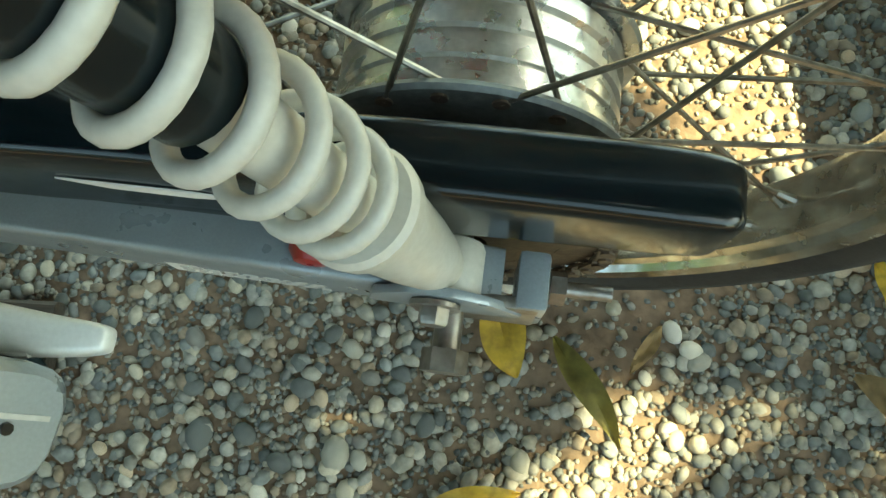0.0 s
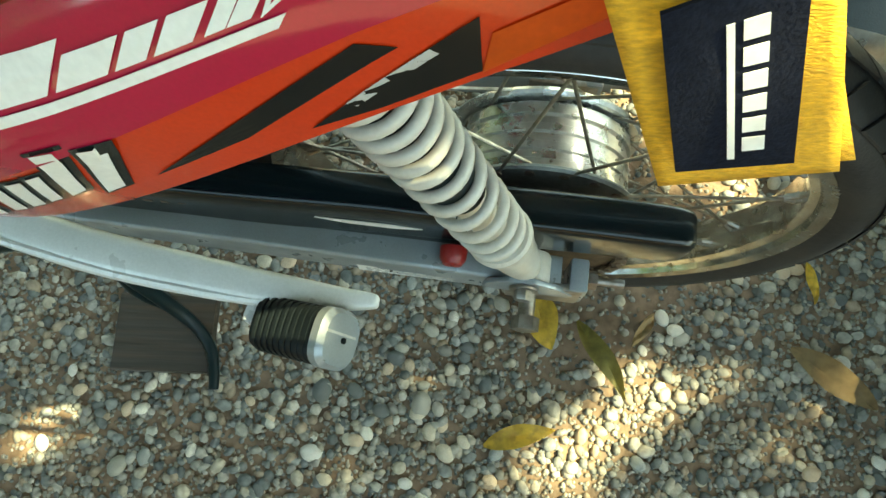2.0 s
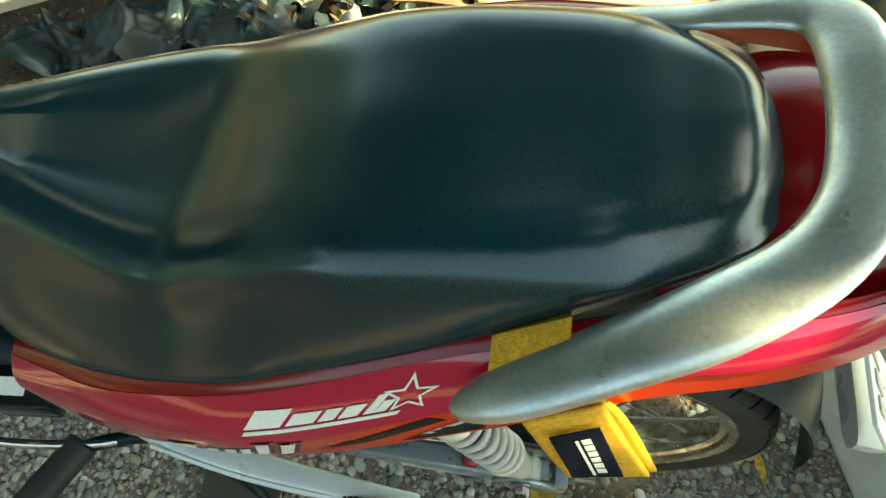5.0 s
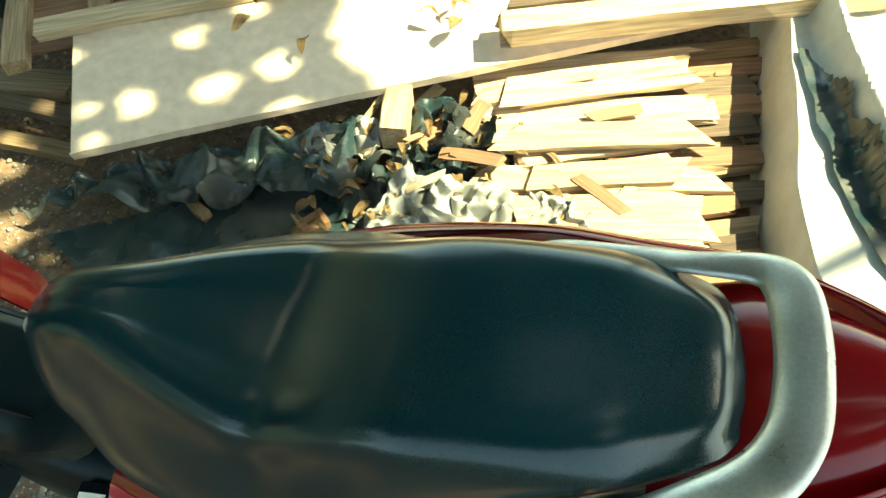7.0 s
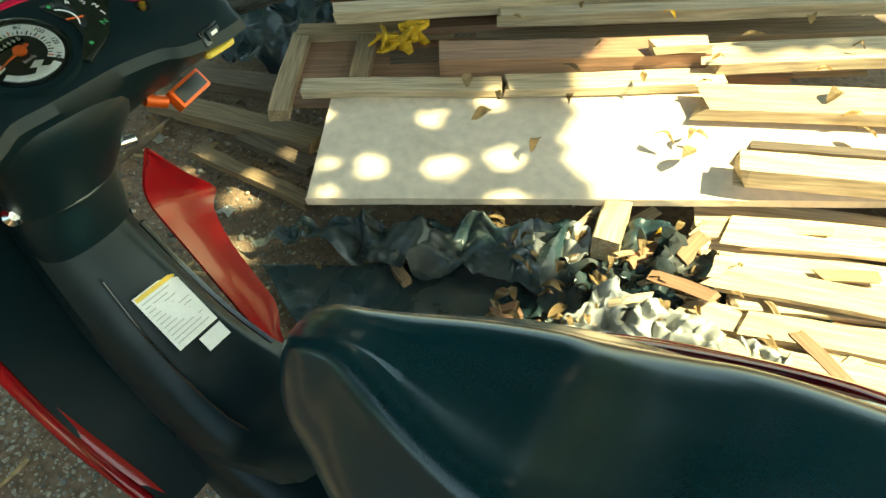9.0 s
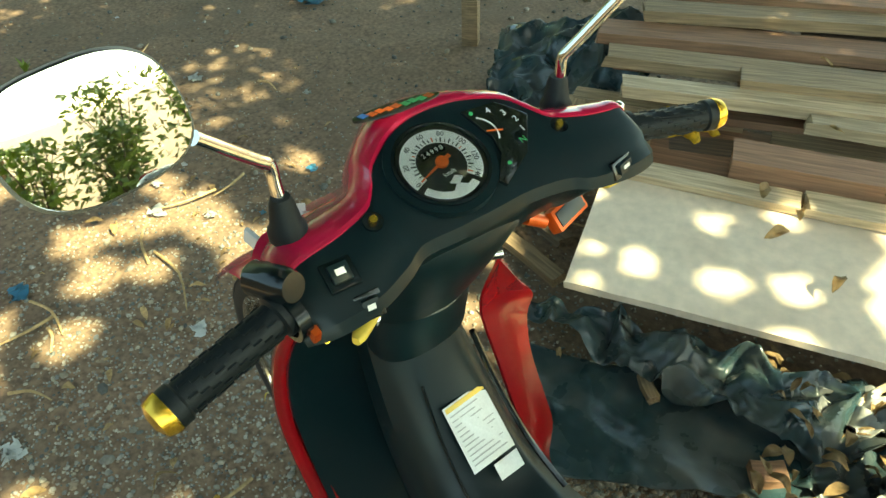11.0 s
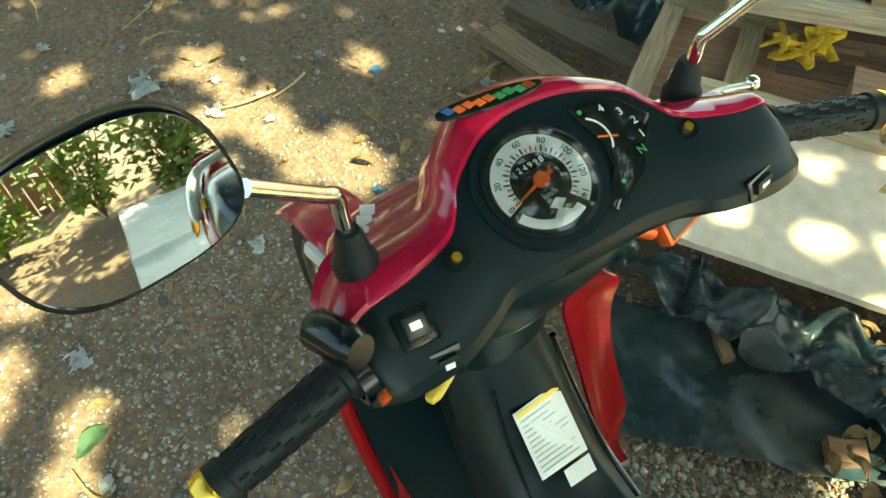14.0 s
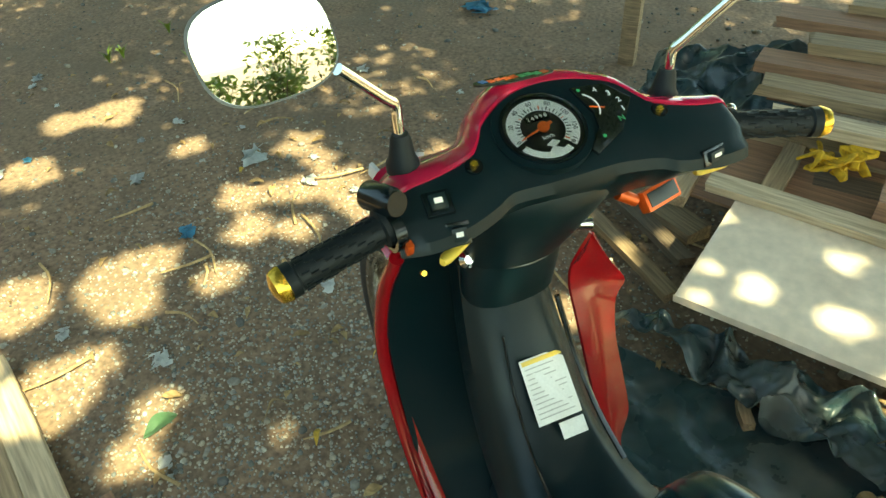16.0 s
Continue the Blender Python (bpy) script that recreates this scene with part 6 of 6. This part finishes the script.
for k in range(120):
    x, y, ang, L = rl.uniform(-4.0, -1.3), rl.uniform(-1.2, 1.1), rl.uniform(0, 6.28), rl.uniform(0.015, 0.05)
    z = ground_height(x, y) + 0.006
    leaf("fallen_leaf", "small brown leaf scrap lying in the dirt", (x, y, z), (x + L * math.cos(ang), y + L * math.sin(ang), z + 0.003), L * rl.uniform(0.18, 0.3), LEAFB, 0.005, k, rl.uniform(-1, 1), into=dust)
tagged(mesh_ob("leaf_litter", dust, LEAFB), "small brown leaf scraps lying in the dirt", "leaf litter", kind="stuff")
o = mesh_ob("root", tube([(-2.03, 0.60, 0.008), (-2.02, 0.75, 0.022), (-2.05, 0.88, 0.018), (-2.03, 1.02, 0.010)], [0.008, 0.012, 0.010, 0.005], 8, 4), BARK)
tagged(o, "bare brown root breaking through the dirt", "root")
for k in range(5):
    u, v, r = rl.uniform(0.60, 0.98), rl.uniform(-0.42, -0.03), rl.uniform(0.040, 0.075)
    p, q = P0 + PU * u + PV * v, random.Random(300 + k)
    bm = grid_sheet(12, 8, lambda a, b: Vector((p.x + 2 * r * (a - 0.5) + q.uniform(-0.14, 0.14) * r, p.y + 1.4 * r * (b - 0.5) + q.uniform(-0.14, 0.14) * r, 0.07 + 0.02 * (k % 3) + 0.55 * r * (1 + math.sin(5 * a + k)) * abs(math.cos(4 * b + k)) + q.uniform(0, 0.16) * r)))
    bmesh.ops.solidify(bm, geom=bm.faces[:], thickness=0.0006)
    tagged(mesh_ob("plastic_shred", bm, TARPB), "crumpled shred of black plastic in the debris", "plastic shred", "plastic shreds")
heap = bmesh.new()
for k in range(100):
    u, v = rl.uniform(0.48, 1.10), rl.uniform(-0.48, 0.0)
    p, ang, L = P0 + PU * u + PV * v, rl.uniform(0, 6.28), rl.uniform(0.025, 0.06)
    z = 0.075 + rl.uniform(0, 0.05)
    leaf("", "", (p.x, p.y, z), (p.x + L * math.cos(ang), p.y + L * math.sin(ang), z + rl.uniform(-0.01, 0.015)), L * rl.uniform(0.18, 0.32), LEAFB, rl.uniform(0.006, 0.018), 500 + k, rl.uniform(-1, 1), into=heap)
tagged(mesh_ob("leaf_litter", heap, LEAFB), "dry tan leaves strewn over the debris", "leaf litter", kind="stuff")
yc = P0 + PU * 0.17 + PV * 0.68
rag = thing("cloth_tangle", "tangled yellow cloth strips on the planks", "cloth", at=(yc.x, yc.y, 0.24))
for k in range(15):
    c = P0 + PU * (0.17 + rl.uniform(-0.07, 0.07)) + PV * (0.68 + rl.uniform(-0.04, 0.04))
    pts = [(c.x + rl.uniform(-0.05, 0.05), c.y + rl.uniform(-0.05, 0.05), 0.275 + rl.uniform(-0.03, 0.03)) for q in range(4)]
    part("cloth_strip", tube(pts, [rl.uniform(0.006, 0.014) for q in range(4)], 8, 4, flat=0.5), CLOTHY, rag)


# ---- weeds, shrubs, trees ----
def leaf_cloud(n, place, size, mat_rnd, seed):
    """Many small leaves, four corners each."""
    rng = np.random.default_rng(seed)
    c = place(rng, n)
    k = len(c)
    d = rng.normal(0, 1, (k, 3))
    d[:, 2] *= 0.5
    d /= np.linalg.norm(d, axis=1)[:, None]
    e = np.cross(d, rng.normal(0, 1, (k, 3)))
    e /= np.linalg.norm(e, axis=1)[:, None]
    s = size * rng.uniform(0.6, 1.4, (k, 1))
    quad = np.stack([c - d * s, c + e * s * 0.42 + np.array([0, 0, 0.1]) * s, c + d * s, c - e * s * 0.42 + np.array([0, 0, 0.1]) * s], 1).reshape(-1, 3)
    return quad, np.arange(4 * k).reshape(-1, 4)


def leaf_part(name, n, place, size, mat, parent, seed, label=""):
    p, f = leaf_cloud(n, place, size, None, seed)
    me = bpy.data.meshes.new(name)
    me.from_pydata(p.tolist(), [], f.tolist())
    me.materials.append(mat)
    ob = new(name, me)
    ob.parent = parent
    return tagged(ob, label, kind="stuff")


SHRUBM = material("shrub_leaf", (0.16, 0.22, 0.03), 0.5, grain=0.4, grain_size=6, vary=0.2)
rsr = random.Random(5)
for k, (x, y, h, r) in enumerate(((2.6, 0.2, 0.9, 0.45), (3.0, -0.6, 1.0, 0.5), (2.9, 1.4, 1.3, 0.55), (3.6, 0.5, 1.4, 0.6), (2.8, -1.5, 0.8, 0.4))):
    sh = thing("shrub", "leafy yellow-green shrub beside the yard", "shrub", "shrubs", at=(x, y, 0))
    bm = bmesh.new()
    for q in range(7):
        ang = q * 0.9
        tube([(x, y, 0), (x + 0.3 * r * math.cos(ang), y + 0.3 * r * math.sin(ang), 0.5 * h), (x + 0.7 * r * math.cos(ang), y + 0.7 * r * math.sin(ang), 0.95 * h)], [0.014, 0.010, 0.004], 6, 3, bm=bm)
    part("stems", bm, BARK, sh)

    def place(g, n, x=x, y=y, h=h, r=r):
        ang, q, z = g.uniform(0, 6.28, n), np.sqrt(g.uniform(0, 1, n)), g.uniform(0.15, 1.05, n)
        lump = 0.75 + 0.35 * np.sin(3 * ang + 5 * z + x)
        p = np.stack([x + r * q * lump * np.cos(ang), y + r * q * lump * np.sin(ang), h * z], 1)
        return p
    lf = leaf_part("leaves", 900, place, 0.055, SHRUBM, sh, 40 + k, "yellow-green leaves")
    lf.matrix_parent_inverse = sh.matrix_world.inverted()
wf = bmesh.new()
bm = bmesh.new()
for q in range(9):
    block((0.03, 0.14, 1.3), pose(4.2, -2.2 + 0.155 * q, 0.65), 0.004, 1, bm=bm)
# unseen wall, added to keep bright low sky out of the seat's reflections
for q in range(40):
    block((0.22, 0.03, 2.1), pose(-5.5 + 0.225 * q, -3.4, 1.05), 0.004, 1, bm=wf)
tagged(mesh_ob("wall_south", wf, WOODS[3], False), "unseen weathered brown board wall added to block the low south sky", "wall", kind="structure")
tagged(mesh_ob("board_fence", bm, WOODS[2], False), "reddish-brown board fence behind the shrubs", "fence")
for k in range(7):
    x, y = rl.uniform(-4.2, -3.1), rl.uniform(-0.6, 1.4)
    w = thing("weed", "small green weed growing in the dirt", "weed", "weeds", at=(x, y, 0))
    bm = bmesh.new()
    for q in range(16):
        ang, L = rl.uniform(0, 6.28), rl.uniform(0.03, 0.09)
        tip = Vector((x + 0.6 * L * math.cos(ang), y + 0.6 * L * math.sin(ang), L))
        mid = Vector((x + 0.2 * L * math.cos(ang), y + 0.2 * L * math.sin(ang), 0.7 * L))
        s = Vector((-math.sin(ang), math.cos(ang), 0)) * 0.006
        loft([[Vector((x, y, 0)) - s * 0.4, Vector((x, y, 0)) + s * 0.4], [mid - s, mid + s], [tip - s * 0.1, tip + s * 0.1]], False, False, bm)
    tagged(part("blades", bm, SHRUBM, w), kind="stuff")

# unseen hedges beyond the wall and dirt, added to keep low sky out of reflections
for k, (x0, x1, y0, y1) in enumerate(((-9.5, -8.3, -5.5, 8.0), (-8.5, 5.0, -5.6, -4.4))):
    hg = thing("hedge", "unseen tall dense green hedge added to block the low sky", "hedge", "hedges", at=((x0 + x1) / 2, (y0 + y1) / 2, 0))
    bm = bmesh.new()
    for q in range(12):
        x, y = x0 + (x1 - x0) * (q + 0.5) / 12, y0 + (y1 - y0) * (q + 0.5) / 12
        tube([(x, y, -0.05), (x + 0.1, y - 0.1, 1.4), (x, y + 0.1, 3.0)], [0.05, 0.035, 0.01], 8, 3, bm=bm)
    part("stems", bm, BARK, hg)
    lf = leaf_part("leaves", (26000, 9000)[k], lambda g, n, x0=x0, x1=x1, y0=y0, y1=y1, k=k: np.stack([g.uniform(x0, x1, n), g.uniform(y0, y1, n), (5.4, 2.4)[k] * g.uniform(0, 1, n) ** 0.8], 1), 0.13, FOLIAGE, hg, 60 + k, "dense green leaves")
    lf.matrix_parent_inverse = hg.matrix_world.inverted()

# trees shade the yard; the sun comes through the gaps of their crowns
# gaps: the middle of each sun fleck on the ground and its radius
PILE_GAPS = [(-0.12, 1.18, 0.58), (0.45, 1.35, 0.60), (0.85, 0.85, 0.55), (0.25, 0.66, 0.36), (0.47, 0.22, 0.12), (0.26, 0.20, 0.08), (-0.66, 1.20, 0.20), (-0.75, 1.42, 0.22),
             (-1.533, 0.886, 0.012), (-1.265, 0.770, 0.024), (-1.236, 1.020, 0.018), (-1.090, 0.872, 0.034), (-0.962, 0.965, 0.028), (-1.134, 1.159, 0.018), (-1.384, 0.730, 0.012), (-1.31, 0.64, 0.006),
             (-0.862, 0.812, 0.040), (-0.668, 0.822, 0.040), (-0.56, 0.62, 0.05), (-1.556, 0.695, 0.045), (-1.773, 0.737, 0.016)]
WHEEL_GAPS = [(0.205, -0.178, 0.024), (0.125, -0.256, 0.036), (-0.560, -0.308, 0.016), (-0.505, -0.285, 0.006), (0.30, -0.15, -0.006), (0.37, -0.22, 0.0), (0.02, -0.31, -0.006), (-0.16, -0.33, -0.010), (0.43, -0.14, 0.004), (0.455, -0.053, 0.022), (0.54, 0.0, 0.014), (0.478, 0.169, 0.028), (-0.076, -0.165, 0.002), (0.27, 0.25, 0.115), (0.345, 0.17, 0.07), (0.18, 0.22, 0.05), (0.58, 0.08, 0.05)]
YARD_GAPS = [(-3.36, -0.54, 0.103), (-3.37, -0.75, 0.076), (-2.45, -0.20, 0.061), (-2.40, -0.04, 0.061), (-2.34, 0.14, 0.085), (-2.20, 0.15, 0.06), (-2.24, -0.22, 0.058), (-2.17, -0.06, 0.048), (-2.22, -0.55, 0.074),
             (-2.18, -0.64, 0.107), (-2.05, -0.62, 0.069), (-2.04, -0.36, 0.053), (-2.22, -0.94, 0.105), (-1.85, -0.74, 0.055), (-1.78, -0.85, 0.106), (-1.62, -0.60, 0.044), (-1.48, -0.68, 0.038), (-2.70, 0.10, 0.069),
             (-2.55, 0.12, 0.045), (-2.03, 0.17, 0.063), (-2.04, 0.29, 0.065), (-1.90, 0.28, 0.070), (-2.36, 0.57, 0.045), (-1.42, 0.50, 0.05), (-2.9, -0.3, 0.05), (-3.0, -0.9, 0.09), (-1.95, -1.1, 0.12)]
GAPS = PILE_GAPS + WHEEL_GAPS + YARD_GAPS
GX = np.array([g[0] for g in GAPS])
GY = np.array([g[1] for g in GAPS])
GR2 = np.array([g[2] for g in GAPS])


def crown_over(x0, x1, y0, y1, z0, z1):
    """Leaves whose shadows fall inside the given stretch of ground, but for the gaps."""
    def place(g, n):
        q = np.stack([g.uniform(x0, x1, n), g.uniform(y0, y1, n)], 1)
        q = q + 0.30 * np.sin(2.3 * q[:, ::-1] + 1.1) + 0.16 * np.sin(5.7 * q[:, ::-1])
        d = np.hypot(q[:, 0:1] - GX, q[:, 1:2] - GY)
        keep = (d > GR2 + 0.041).all(1)
        q = q[keep]
        z = g.uniform(z0, z1, len(q)) + 0.5 * np.sin(2.1 * q[:, 0]) * np.cos(1.7 * q[:, 1])
        s = (z / SUN_TO.z)[:, None] * np.array(SUN_TO)[None]
        return np.stack([q[:, 0] + s[:, 0], q[:, 1] + s[:, 1], z], 1)
    return place


def tree(x, y, h, label, crowns):
    t = thing("tree", label, "tree", "trees round the yard", at=(x, y, 0))
    part("trunk", tube([(x, y, -0.05), (x + 0.05, y + 0.08, 0.35 * h), (x - 0.08, y, 0.7 * h), (x, y + 0.1, h)], [0.16, 0.12, 0.09, 0.05], 14, 5), BARK, t, "rough brown trunk")
    for c in crowns:
        cx, cy, cz = c[0]
        part("limb", tube([(x, y, 0.6 * h), ((x + cx) / 2, (y + cy) / 2, 0.5 * (0.7 * h + cz) + 0.2), (cx, cy, cz)], [0.06, 0.04, 0.012], 8, 4), BARK, t)
        lf = leaf_part("crown", c[1], c[2], c[3], FOLIAGE, t, c[4], "dense green leaves with gaps")
        lf.matrix_parent_inverse = t.matrix_world.inverted()


tree(4.6, 2.6, 3.9, "broad-leaved tree whose crown shades the yard", [((3.0, 1.0, 3.9), 140000, crown_over(-2.2, 1.6, -1.8, 2.6, 3.2, 3.9), 0.046, 77), ((5.5, 0.5, 3.8), 2500, crown_over(1.6, 3.5, -1.0, 3.5, 3.4, 4.6), 0.09, 72)])
tree(1.2, 4.8, 4.0, "broad-leaved tree whose crown shades the dirt", [((0.6, 1.6, 3.9), 52000, crown_over(-5.2, -2.2, -2.4, 2.6, 3.2, 3.9), 0.055, 73), ((1.0, 4.4, 4.0), 5000, crown_over(-5.0, 1.5, 2.6, 4.6, 3.4, 4.6), 0.10, 74)])
# unseen tree: its crown keeps open west sky out of the seat's reflections
tree(-5.5, 2.6, 4.2, "unseen broad-leaved tree whose crown blocks the west sky", [((-4.0, 1.5, 4.1), 16000, crown_over(-9.0, -5.2, -2.4, 3.5, 3.4, 4.8), 0.10, 75)])
